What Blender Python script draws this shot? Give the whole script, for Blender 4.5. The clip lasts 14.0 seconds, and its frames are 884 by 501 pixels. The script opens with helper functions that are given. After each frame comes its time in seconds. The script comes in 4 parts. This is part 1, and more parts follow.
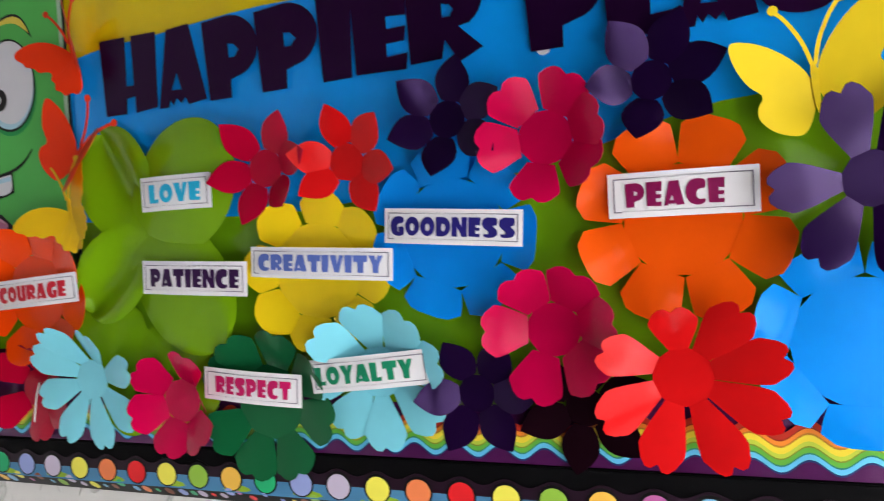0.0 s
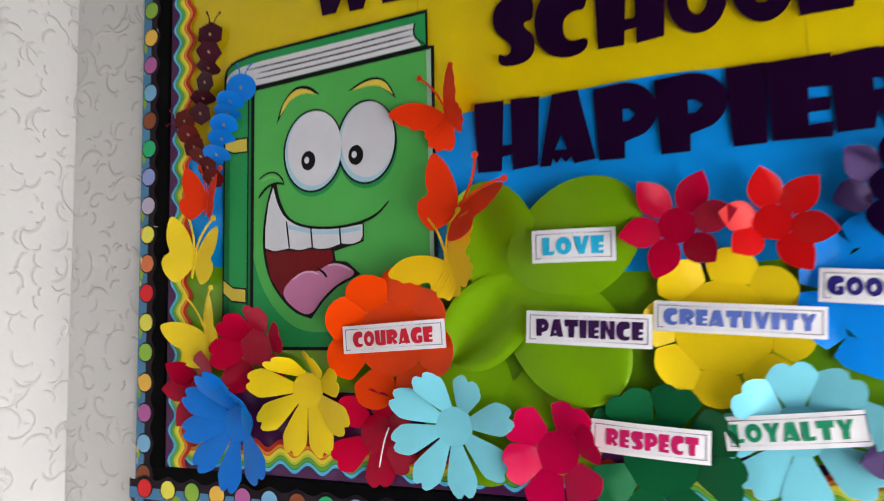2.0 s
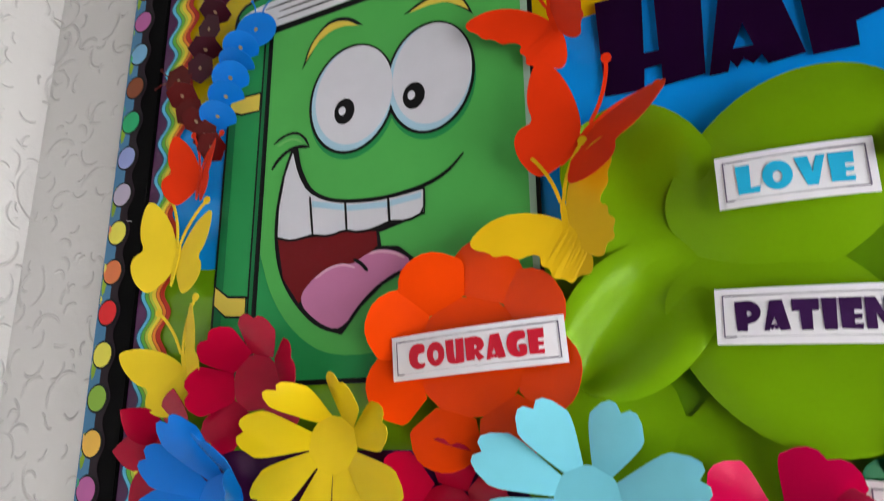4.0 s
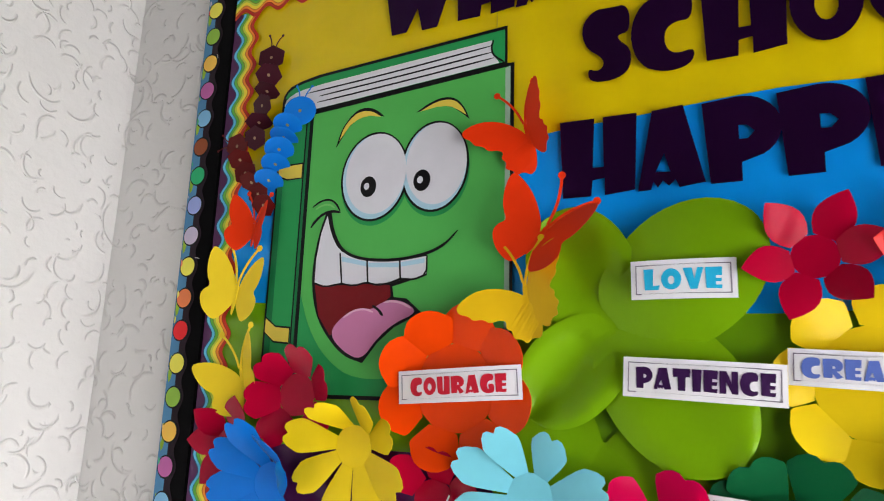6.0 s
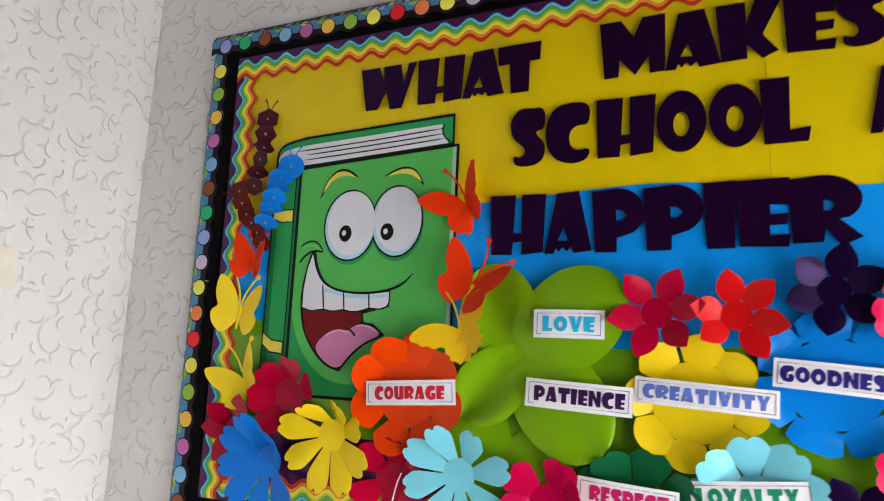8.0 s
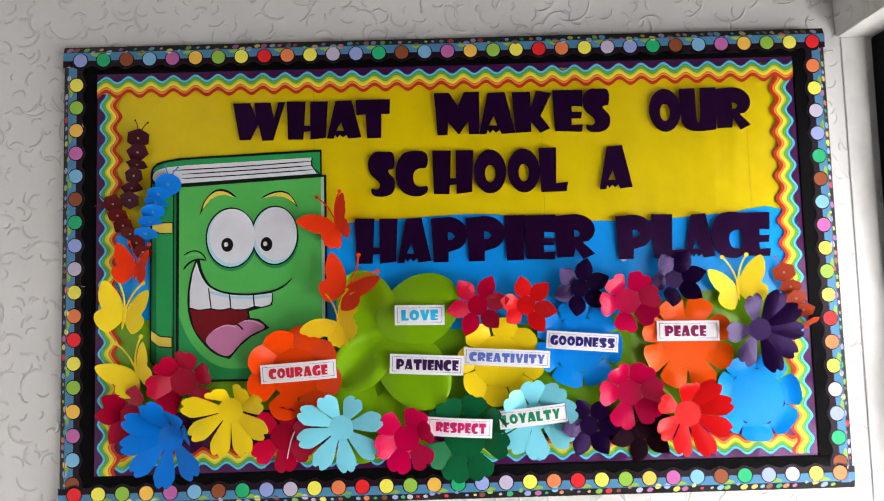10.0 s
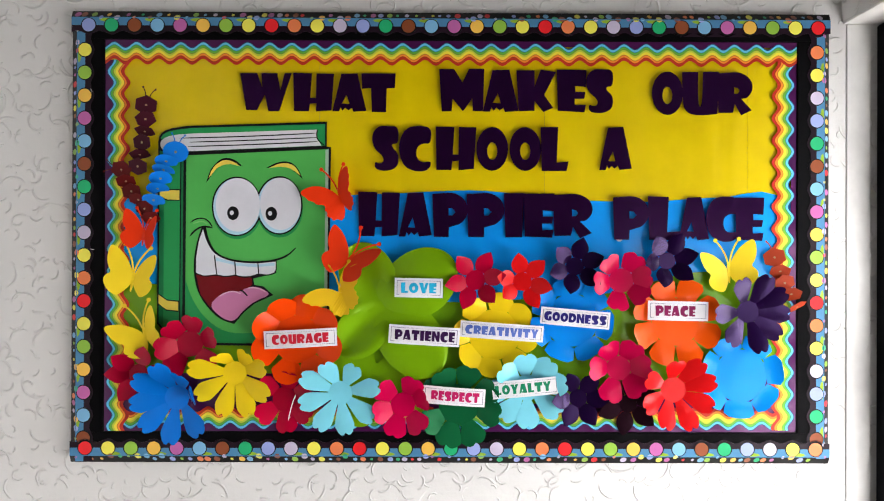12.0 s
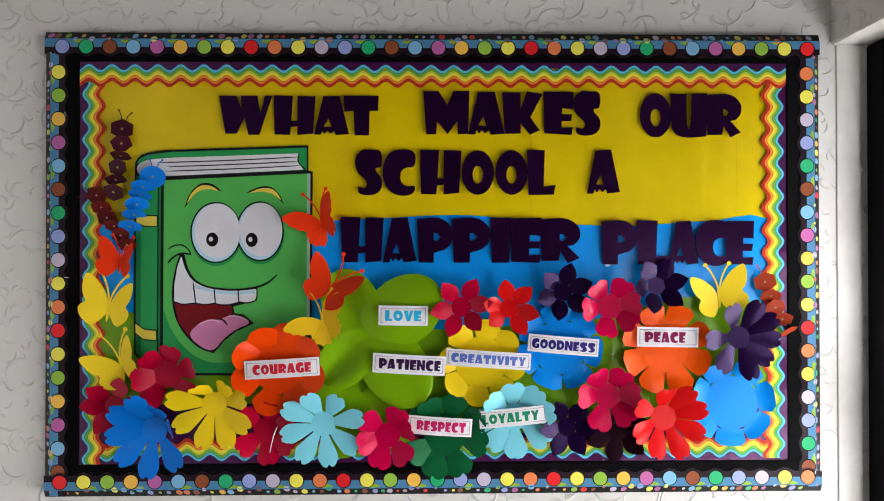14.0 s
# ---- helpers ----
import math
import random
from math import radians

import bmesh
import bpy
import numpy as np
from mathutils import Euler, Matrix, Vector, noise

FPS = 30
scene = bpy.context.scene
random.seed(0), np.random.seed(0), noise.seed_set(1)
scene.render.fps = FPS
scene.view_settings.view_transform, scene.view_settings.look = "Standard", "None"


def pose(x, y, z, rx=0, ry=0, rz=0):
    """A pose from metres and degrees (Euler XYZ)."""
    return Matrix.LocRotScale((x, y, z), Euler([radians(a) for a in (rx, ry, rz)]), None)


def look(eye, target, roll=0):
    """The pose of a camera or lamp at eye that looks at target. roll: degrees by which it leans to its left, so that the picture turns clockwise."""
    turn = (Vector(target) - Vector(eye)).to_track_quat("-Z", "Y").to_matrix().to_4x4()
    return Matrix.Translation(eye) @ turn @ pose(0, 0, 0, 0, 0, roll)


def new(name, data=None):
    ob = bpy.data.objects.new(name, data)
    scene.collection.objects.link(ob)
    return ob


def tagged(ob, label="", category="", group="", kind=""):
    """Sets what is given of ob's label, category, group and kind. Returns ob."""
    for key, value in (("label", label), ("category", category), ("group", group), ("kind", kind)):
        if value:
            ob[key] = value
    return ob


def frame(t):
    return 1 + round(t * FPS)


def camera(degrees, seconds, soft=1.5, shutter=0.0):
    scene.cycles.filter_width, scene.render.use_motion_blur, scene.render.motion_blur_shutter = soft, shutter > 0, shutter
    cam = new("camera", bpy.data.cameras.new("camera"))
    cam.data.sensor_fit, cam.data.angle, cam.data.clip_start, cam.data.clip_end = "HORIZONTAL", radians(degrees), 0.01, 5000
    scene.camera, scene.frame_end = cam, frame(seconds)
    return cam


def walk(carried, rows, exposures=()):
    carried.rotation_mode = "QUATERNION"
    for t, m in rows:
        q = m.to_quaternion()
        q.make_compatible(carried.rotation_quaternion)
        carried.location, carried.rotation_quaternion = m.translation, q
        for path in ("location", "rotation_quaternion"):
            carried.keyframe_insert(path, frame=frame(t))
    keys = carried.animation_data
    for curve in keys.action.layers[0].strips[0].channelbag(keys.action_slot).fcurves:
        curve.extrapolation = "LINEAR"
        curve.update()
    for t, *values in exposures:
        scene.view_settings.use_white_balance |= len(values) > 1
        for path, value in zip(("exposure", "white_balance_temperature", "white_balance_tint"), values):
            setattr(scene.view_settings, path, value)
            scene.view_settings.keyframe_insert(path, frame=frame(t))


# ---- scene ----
cam = camera(68.1, 14.0, soft=1.05, shutter=0.4)
PATH = [
    (0, (1.511, -0.759, 1.404), (0.827, 1.12, 1.361), -4.0),
    (0.5, (1.446, -0.852, 1.427), (0.732, 1.016, 1.424), -4.1),
    (1, (1.353, -1.0, 1.458), (0.638, 0.867, 1.488), -0.9),
    (1.5, (1.229, -1.078, 1.47), (0.427, 0.754, 1.507), -1.8),
    (2, (1.051, -0.964, 1.398), (0.294, 0.878, 1.589), -1.4),
    (2.5, (0.894, -0.773, 1.299), (0.238, 1.101, 1.537), -1.4),
    (3, (0.827, -0.652, 1.264), (0.132, 1.202, 1.545), -1.4),
    (3.5, (0.801, -0.618, 1.259), (0.072, 1.195, 1.682), -2.3),
    (4, (0.811, -0.627, 1.287), (0.03, 1.135, 1.822), -0.9),
    (4.2, (0.821, -0.646, 1.308), (0.024, 1.104, 1.857), -0.5),
    (6.3, (0.968, -0.875, 1.344), (0.133, 0.893, 1.762), 1.6),
    (6.5, (0.985, -0.889, 1.341), (0.154, 0.884, 1.748), 1.7),
    (7, (1.028, -0.934, 1.349), (0.198, 0.835, 1.776), 1.7),
    (7.5, (1.066, -1.014, 1.355), (0.24, 0.764, 1.752), 1.3),
    (8, (1.111, -1.126, 1.413), (0.324, 0.68, 1.76), 2.1),
    (8.5, (1.128, -1.274, 1.48), (0.452, 0.594, 1.716), 2.8),
    (9, (1.036, -1.376, 1.499), (0.714, 0.587, 1.706), -1.2),
    (9.2, (0.987, -1.426, 1.504), (0.847, 0.558, 1.711), -3.0),
    (11.3, (0.902, -1.728, 1.561), (0.963, 0.271, 1.575), -1.0),
    (11.5, (0.913, -1.705, 1.561), (0.965, 0.294, 1.573), -0.6),
    (12, (0.924, -1.646, 1.577), (0.931, 0.354, 1.581), 0.2),
    (12.5, (0.939, -1.611, 1.609), (0.975, 0.389, 1.604), -0.3),
    (13, (0.935, -1.601, 1.62), (0.976, 0.398, 1.598), -0.2),
    (13.5, (0.94, -1.605, 1.625), (0.981, 0.395, 1.619), 0.1),
    (14, (0.94, -1.61, 1.633), (0.973, 0.39, 1.647), -0.1),
]
walk(cam, [(t, look(eye, target, roll)) for t, eye, target, roll in PATH],
     exposures=[(0.0, -0.72), (1.0, -0.62), (2.0, -0.42), (3.0, -0.68), (3.5, -0.58), (4.0, -0.38), (6.5, -0.32), (8.0, -0.38), (9.0, -0.32), (11.5, -0.2), (12.5, -0.23), (13.2, -0.5), (14.0, -0.52)])

# ---- world, sun, large lights ----
world = bpy.data.worlds.new("world")
scene.world = world
world.use_nodes = True
wn = world.node_tree.nodes
sky = wn.new("ShaderNodeTexSky")
sky.sky_type, sky.sun_disc, sky.sun_elevation, sky.sun_rotation = "NISHITA", False, radians(38), radians(110)
wn["Background"].inputs["Strength"].default_value = 0.1
world.node_tree.links.new(sky.outputs[0], wn["Background"].inputs["Color"])
sun_data = bpy.data.lights.new("sun", "SUN")
sun_data.energy, sun_data.angle, sun_data.color = 1.0, radians(14), (1.0, 0.96, 0.9)
sun = new("sun", sun_data)
sun.matrix_basis = look((6, -2.2, 5), (0, 0, 0))


def area(name, eye, target, sx, sz, power, color=(1, 1, 1)):
    d = bpy.data.lights.new(name, "AREA")
    d.shape, d.size, d.size_y, d.energy, d.color = "RECTANGLE", sx, sz, power, color
    ob = new(name, d)
    ob.matrix_basis = look(eye, target)
    return ob


# daylight through the glazed double door: the bright yard outside, and the sky's light in the opening
area("door_daylight", (2.95, -1.7, 0.35), (0.85, 0.0, 0.4), 2.1, 1.1, 32, (1.0, 0.97, 0.975))
area("door_skylight", (2.14, -1.12, 0.9), (1.0, -1.12, 0.75), 2.05, 1.4, 54, (1.0, 0.98, 0.98))
# added fill with no source of its own: a narrow lamp that whitens the jamb
area("jamb_fill", (2.15, -0.2, 1.1), (1.98, 0.03, 1.1), 0.17, 1.9, 9.0, (1.0, 0.98, 0.97))

# ---- materials ----
MATS = {}


def nodes_of(name):
    m = bpy.data.materials.new(name)
    m.use_nodes = True
    nt = m.node_tree
    return m, nt, nt.nodes["Principled BSDF"]


def add(nt, kind, **values):
    n = nt.nodes.new(kind)
    for key, value in values.items():
        n.inputs[key.replace("_", " ")].default_value = value
    return n


def paper(name, color, rough=0.42, vary=0.06, bump=0.02, spec=0.15, coat=0.0, crease=0.07, buckle=0.0, tinted=0.0):
    """Coloured card: fine fibre grain, faint blotches and soft handling creases."""
    if name in MATS:
        return MATS[name]
    m, nt, b = nodes_of(name)
    co = nt.nodes.new("ShaderNodeTexCoord")
    fine = add(nt, "ShaderNodeTexNoise", Scale=900.0, Detail=2.0)
    big = add(nt, "ShaderNodeTexNoise", Scale=11.0, Detail=4.0, Roughness=0.6)
    for n in (fine, big):
        nt.links.new(co.outputs["Object"], n.inputs["Vector"])
    ramp = nt.nodes.new("ShaderNodeValToRGB")
    lo = [max(0.0, c * (1 - vary)) for c in color]
    hi = [min(1.0, c * (1 + vary)) for c in color]
    ramp.color_ramp.elements[0].position, ramp.color_ramp.elements[1].position = 0.3, 0.7
    ramp.color_ramp.elements[0].color, ramp.color_ramp.elements[1].color = (*lo, 1), (*hi, 1)
    nt.links.new(big.outputs["Fac"], ramp.inputs["Fac"])
    nt.links.new(ramp.outputs["Color"], b.inputs["Base Color"])
    mr = add(nt, "ShaderNodeMapRange", To_Min=rough - 0.06, To_Max=rough + 0.08)
    nt.links.new(big.outputs["Fac"], mr.inputs["Value"])
    nt.links.new(mr.outputs["Result"], b.inputs["Roughness"])
    b.inputs["Specular IOR Level"].default_value = spec
    if tinted:
        # dyed glossy card: its sheen takes on some of the dye
        top = max(color)
        b.inputs["Specular Tint"].default_value = (*[1 - tinted + tinted * c / top for c in color], 1)
    b.inputs["Coat Weight"].default_value, b.inputs["Coat Roughness"].default_value = coat, 0.25
    b1 = add(nt, "ShaderNodeBump", Strength=bump * 4, Distance=0.0004)
    b2 = add(nt, "ShaderNodeBump", Strength=crease, Distance=0.004)
    nt.links.new(fine.outputs["Fac"], b1.inputs["Height"])
    nt.links.new(big.outputs["Fac"], b2.inputs["Height"])
    nt.links.new(b1.outputs["Normal"], b2.inputs["Normal"])
    out = b2
    if buckle:
        # a hung sheet buckles in long upright folds
        long = nt.nodes.new("ShaderNodeMapping")
        long.inputs["Scale"].default_value = (13.0, 1.0, 1.1)
        nt.links.new(co.outputs["Object"], long.inputs["Vector"])
        folds = add(nt, "ShaderNodeTexNoise", Scale=1.0, Detail=2.0, Roughness=0.4)
        nt.links.new(long.outputs["Vector"], folds.inputs["Vector"])
        out = add(nt, "ShaderNodeBump", Strength=buckle, Distance=0.012)
        nt.links.new(folds.outputs["Fac"], out.inputs["Height"])
        nt.links.new(b2.outputs["Normal"], out.inputs["Normal"])
    nt.links.new(out.outputs["Normal"], b.inputs["Normal"])
    MATS[name] = m
    return m


def relief_wallpaper():
    """White painted anaglypta paper: raised crescents scattered at two sizes over a fine grain."""
    m, nt, b = nodes_of("white_relief_wallpaper")
    co = nt.nodes.new("ShaderNodeTexCoord")
    sep = nt.nodes.new("ShaderNodeSeparateXYZ")
    nt.links.new(co.outputs["Object"], sep.inputs[0])

    def math(op, a, c=None, d=None):
        n = nt.nodes.new("ShaderNodeMath")
        n.operation = op
        for i, v in enumerate((a, c, d)):
            if v is None:
                continue
            if isinstance(v, (int, float)):
                n.inputs[i].default_value = v
            else:
                nt.links.new(v, n.inputs[i])
        return n.outputs[0]

    flat = nt.nodes.new("ShaderNodeCombineXYZ")
    nt.links.new(math("ADD", sep.outputs[0], sep.outputs[1]), flat.inputs[0])
    nt.links.new(sep.outputs[2], flat.inputs[1])
    warp = add(nt, "ShaderNodeTexNoise", Scale=9.0, Detail=2.0)
    nt.links.new(flat.outputs[0], warp.inputs["Vector"])
    wsub = nt.nodes.new("ShaderNodeVectorMath")
    wsub.operation = "MULTIPLY_ADD"
    nt.links.new(warp.outputs["Color"], wsub.inputs[0])
    wsub.inputs[1].default_value = (0.018, 0.018, 0.0)
    nt.links.new(flat.outputs[0], wsub.inputs[2])
    total = None
    for scale, radius, width, shift in ((13.0, 0.026, 0.0034, 0.0), (21.0, 0.015, 0.0028, 3.7), (10.0, 0.036, 0.0038, 7.3)):
        off = nt.nodes.new("ShaderNodeVectorMath")
        off.operation = "ADD"
        nt.links.new(wsub.outputs[0], off.inputs[0])
        off.inputs[1].default_value = (shift, shift * 0.7, 0)
        v = nt.nodes.new("ShaderNodeTexVoronoi")
        v.voronoi_dimensions = "2D"
        v.inputs["Scale"].default_value = scale
        nt.links.new(off.outputs[0], v.inputs["Vector"])
        diff = nt.nodes.new("ShaderNodeVectorMath")
        diff.operation = "SUBTRACT"
        nt.links.new(off.outputs[0], diff.inputs[0])
        nt.links.new(v.outputs["Position"], diff.inputs[1])
        ds = nt.nodes.new("ShaderNodeSeparateXYZ")
        nt.links.new(diff.outputs[0], ds.inputs[0])
        cs = nt.nodes.new("ShaderNodeSeparateColor")
        nt.links.new(v.outputs["Color"], cs.inputs[0])
        dist = math("SQRT", math("ADD", math("MULTIPLY", ds.outputs[0], ds.outputs[0]), math("MULTIPLY", ds.outputs[1], ds.outputs[1])))
        rad = math("MULTIPLY", math("ADD", cs.outputs[1], 0.5), radius)
        ring = math("SUBTRACT", 1.0, math("MINIMUM", 1.0, math("DIVIDE", math("ABSOLUTE", math("SUBTRACT", dist, rad)), width)))
        ang = math("ARCTAN2", ds.outputs[1], ds.outputs[0])
        turn = math("ADD", ang, math("MULTIPLY", cs.outputs[0], 6.283))
        mask = math("MAXIMUM", 0.0, math("MINIMUM", 1.0, math("MULTIPLY", math("ADD", math("COSINE", turn), -0.35), 2.4)))
        one = math("MULTIPLY", ring, mask)
        total = one if total is None else math("MAXIMUM", total, one)
    grain = add(nt, "ShaderNodeTexNoise", Scale=55.0, Detail=5.0, Roughness=0.6)
    nt.links.new(flat.outputs[0], grain.inputs["Vector"])
    height = math("ADD", total, math("MULTIPLY", grain.outputs["Fac"], 0.35))
    bump = add(nt, "ShaderNodeBump", Strength=0.66, Distance=0.005)
    nt.links.new(height, bump.inputs["Height"])
    nt.links.new(bump.outputs["Normal"], b.inputs["Normal"])
    ramp = nt.nodes.new("ShaderNodeValToRGB")
    ramp.color_ramp.elements[0].color, ramp.color_ramp.elements[1].color = (0.67, 0.66, 0.645, 1), (0.76, 0.75, 0.735, 1)
    big = add(nt, "ShaderNodeTexNoise", Scale=3.0, Detail=5.0)
    nt.links.new(flat.outputs[0], big.inputs["Vector"])
    nt.links.new(big.outputs["Fac"], ramp.inputs["Fac"])
    nt.links.new(ramp.outputs["Color"], b.inputs["Base Color"])
    b.inputs["Roughness"].default_value = 0.55
    return m


def plain(name, color, rough=0.5, metal=0.0, vary=0.08, bump=0.1):
    if name in MATS:
        return MATS[name]
    m = paper(name, color, rough, vary, bump)
    m.node_tree.nodes["Principled BSDF"].inputs["Metallic"].default_value = metal
    return m


WALLPAPER = relief_wallpaper()
PLASTER = plain("smooth_white_plaster", (0.78, 0.77, 0.75), 0.6)
# ceiling is out of view; its grey only holds bounce off the board's top
CEILING = plain("low_bounce_ceiling", (0.22, 0.21, 0.2), 0.8)
# floor is out of view too, dark so that less fill reaches the petals
FLOOR = plain("low_bounce_floor", (0.07, 0.06, 0.05), 0.4, vary=0.2)
BLACK_METAL = plain("black_powder_coated_aluminium", (0.004, 0.004, 0.005), 0.35)
BLACK_FRAME = plain("black_frame_paint", (0.003, 0.003, 0.0035), 0.55)
for m in (BLACK_METAL, BLACK_FRAME):
    m.node_tree.nodes["Principled BSDF"].inputs["Specular IOR Level"].default_value = 0.03
SWITCH = plain("cream_plastic", (0.72, 0.68, 0.58), 0.35)
PAVING = plain("pale_paving", (0.42, 0.41, 0.39), 0.8, vary=0.15)
STAPLE = plain("staple_steel", (0.7, 0.7, 0.7), 0.3, 1.0)
glass, gt, gb = nodes_of("clear_glass")
gb.inputs["Transmission Weight"].default_value, gb.inputs["Roughness"].default_value, gb.inputs["IOR"].default_value = 1.0, 0.02, 1.45

COL = {
    "yellow": (0.68, 0.51, 0.002), "lemon": (0.85, 0.62, 0.02), "blue_paper": (0.003, 0.3, 0.86), "green_paper": (0.14, 0.32, 0.005),
    "purple_paper": (0.06, 0.008, 0.06), "letter": (0.011, 0.0015, 0.017), "lime": (0.165, 0.34, 0.004), "orange": (0.78, 0.055, 0.002),
    "peace": (0.76, 0.085, 0.003), "blue": (0.002, 0.16, 0.62), "sky": (0.003, 0.23, 0.74), "aqua": (0.2, 0.62, 0.74), "crimson": (0.4, 0.001, 0.026),
    "pink": (0.5, 0.001, 0.055), "dkgreen": (0.005, 0.09, 0.03), "red": (0.55, 0.006, 0.007), "violet": (0.007, 0.0012, 0.018), "gold": (0.83, 0.6, 0.01),
    "scarlet": (0.7, 0.032, 0.003), "maroon": (0.1, 0.004, 0.004), "plum": (0.006, 0.001, 0.003), "mustard": (0.64, 0.4, 0.006), "cocoa": (0.05, 0.006, 0.014), "cobalt": (0.004, 0.19, 0.68), "brick": (0.35, 0.04, 0.012), "white": (0.82, 0.82, 0.84),
}


def card(key, **kw):
    return paper(key + "_card", COL[key], **kw)


# ---- mesh helpers ----
def part(name, bm, material, parent=None, label=""):
    me = bpy.data.meshes.new(name)
    bm.to_mesh(me)
    bm.free()
    me.materials.append(material)
    ob = new(name, me)
    if parent is not None:
        ob.parent = parent
    return tagged(ob, label)


def shared(name, mesh, parent, location=(0, 0, 0)):
    ob = new(name, mesh)
    ob.parent = parent
    ob.location = location
    return ob


def thing(name, x=0.0, y=0.0, z=0.0, label="", category="", group="", kind=""):
    ob = new(name)
    ob.location = (x, y, z)
    ob.empty_display_size = 0.02
    return tagged(ob, label, category, group, kind)


def box(x0, y0, z0, x1, y1, z1, bevel=0.0):
    bm = bmesh.new()
    bmesh.ops.create_cube(bm, size=1.0)
    for v in bm.verts:
        v.co = Vector(((x0 + x1) / 2 + v.co.x * (x1 - x0), (y0 + y1) / 2 + v.co.y * (y1 - y0), (z0 + z1) / 2 + v.co.z * (z1 - z0)))
    if bevel:
        bmesh.ops.bevel(bm, geom=bm.edges[:], offset=bevel, segments=2, affect="EDGES")
    return bm


def slab(contours, y, thick, bm=None):
    """A flat sheet in the x-z plane with its face at y, from an outline and its holes."""
    bm = bm or bmesh.new()
    loops = [[Vector((a, b, 0)) for a, b in c] for c in contours]
    front, back = [], []
    for c in loops:
        front += [bm.verts.new((p.x, y, p.y)) for p in c]
        back += [bm.verts.new((p.x, y + thick, p.y)) for p in c]
    flat = [p for c in loops for p in c]
    from mathutils.geometry import tessellate_polygon
    for tri in tessellate_polygon(loops):
        a, b, c = (flat[i] for i in tri)
        area2 = (b.x - a.x) * (c.y - a.y) - (b.y - a.y) * (c.x - a.x)
        if abs(area2) < 1e-14:
            continue
        tri = tri if area2 > 0 else tri[::-1]
        try:
            bm.faces.new([front[i] for i in tri])
            bm.faces.new([back[i] for i in tri[::-1]])
        except ValueError:
            pass
    k = 0
    for c in loops:
        n = len(c)
        for i in range(n):
            a, b = k + i, k + (i + 1) % n
            try:
                bm.faces.new((front[a], back[a], back[b], front[b]))
            except ValueError:
                pass
        k += n
    bmesh.ops.recalc_face_normals(bm, faces=bm.faces[:])
    return bm


def soften(pts, times=2, closed=True):
    """Corner cutting: rounds an outline."""
    for _ in range(times):
        out = []
        n = len(pts)
        if not closed:
            out.append(pts[0])
        for i in range(n if closed else n - 1):
            (ax, ay), (bx, by) = pts[i], pts[(i + 1) % n]
            out += [(ax * 0.75 + bx * 0.25, ay * 0.75 + by * 0.25), (ax * 0.25 + bx * 0.75, ay * 0.25 + by * 0.75)]
        if not closed:
            out.append(pts[-1])
        pts = out
    return pts


def arc(cx, cy, rx, ry, a0=0.0, a1=360.0, n=28):
    full = abs(a1 - a0) >= 360
    return [(cx + rx * math.cos(radians(a0 + (a1 - a0) * i / (n if full else n - 1))), cy + ry * math.sin(radians(a0 + (a1 - a0) * i / (n if full else n - 1)))) for i in range(n)]


def stroke(pts, width, ends=0.3):
    """The outline of a drawn line that thins towards its ends."""
    left, right = [], []
    n = len(pts)
    for i, (x, z) in enumerate(pts):
        ax, az = pts[max(0, i - 1)]
        bx, bz = pts[min(n - 1, i + 1)]
        d = math.hypot(bx - ax, bz - az) or 1.0
        u = i / (n - 1)
        w = width / 2 * (ends + (1 - ends) * min(1.0, 5 * u, 5 * (1 - u)))
        nx, nz = -(bz - az) / d * w, (bx - ax) / d * w
        left.append((x + nx, z + nz))
        right.append((x - nx, z - nz))
    return left + right[::-1]


def sheet(rows, thick=0.0006):
    """A bent sheet of card through a grid of points, with a real edge."""
    bm = bmesh.new()
    n, m = len(rows), len(rows[0])
    top = [[bm.verts.new(p) for p in r] for r in rows]
    for i in range(n - 1):
        for j in range(m - 1):
            bm.faces.new((top[i][j], top[i][j + 1], top[i + 1][j + 1], top[i + 1][j]))
    bm.normal_update()
    low = [[bm.verts.new(v.co - v.normal * thick) for v in r] for r in top]
    for i in range(n - 1):
        for j in range(m - 1):
            bm.faces.new((low[i][j], low[i + 1][j], low[i + 1][j + 1], low[i][j + 1]))
    rim = [(0, j) for j in range(m)] + [(i, m - 1) for i in range(1, n)] + [(n - 1, j) for j in range(m - 2, -1, -1)] + [(i, 0) for i in range(n - 2, 0, -1)]
    for (a, b), (c, d) in zip(rim, rim[1:] + rim[:1]):
        bm.faces.new((top[a][b], low[a][b], low[c][d], top[c][d]))
    bmesh.ops.recalc_face_normals(bm, faces=bm.faces[:])
    for f in bm.faces:
        f.smooth = True
    for e in bm.edges:
        if len(e.link_faces) == 2 and e.calc_face_angle() > 0.9:
            e.smooth = False
    return bm


# ---- the room ----
WX0, WX1, WY, REVEAL = -0.22, 1.955, 0.03, 2.04
tagged(part("wall_north", box(WX0 - 0.12, WY, 0, REVEAL + 0.12, WY + 0.14, 3.4), WALLPAPER), "white wall in raised crescent wallpaper behind the noticeboard", "wall", kind="structure")
tagged(part("wall_west", box(WX0 - 0.12, -7.0, 0, WX0, WY, 3.4), WALLPAPER), "white side wall in raised crescent wallpaper", "wall", kind="structure")
east = bmesh.new()
for x0, y0, z0, x1, y1, z1 in ((WX1, -7.0, 0, REVEAL + 0.12, -2.25, 3.4), (WX1, -2.25, 2.17, REVEAL + 0.12, WY, 3.4)):
    tmp = box(x0, y0, z0, x1, y1, z1)
    me = bpy.data.meshes.new("tmp")
    tmp.to_mesh(me)
    tmp.free()
    east.from_mesh(me)
    bpy.data.meshes.remove(me)
tagged(part("wall_east", east, WALLPAPER), "white wall over and beside the glazed door", "wall", kind="structure")
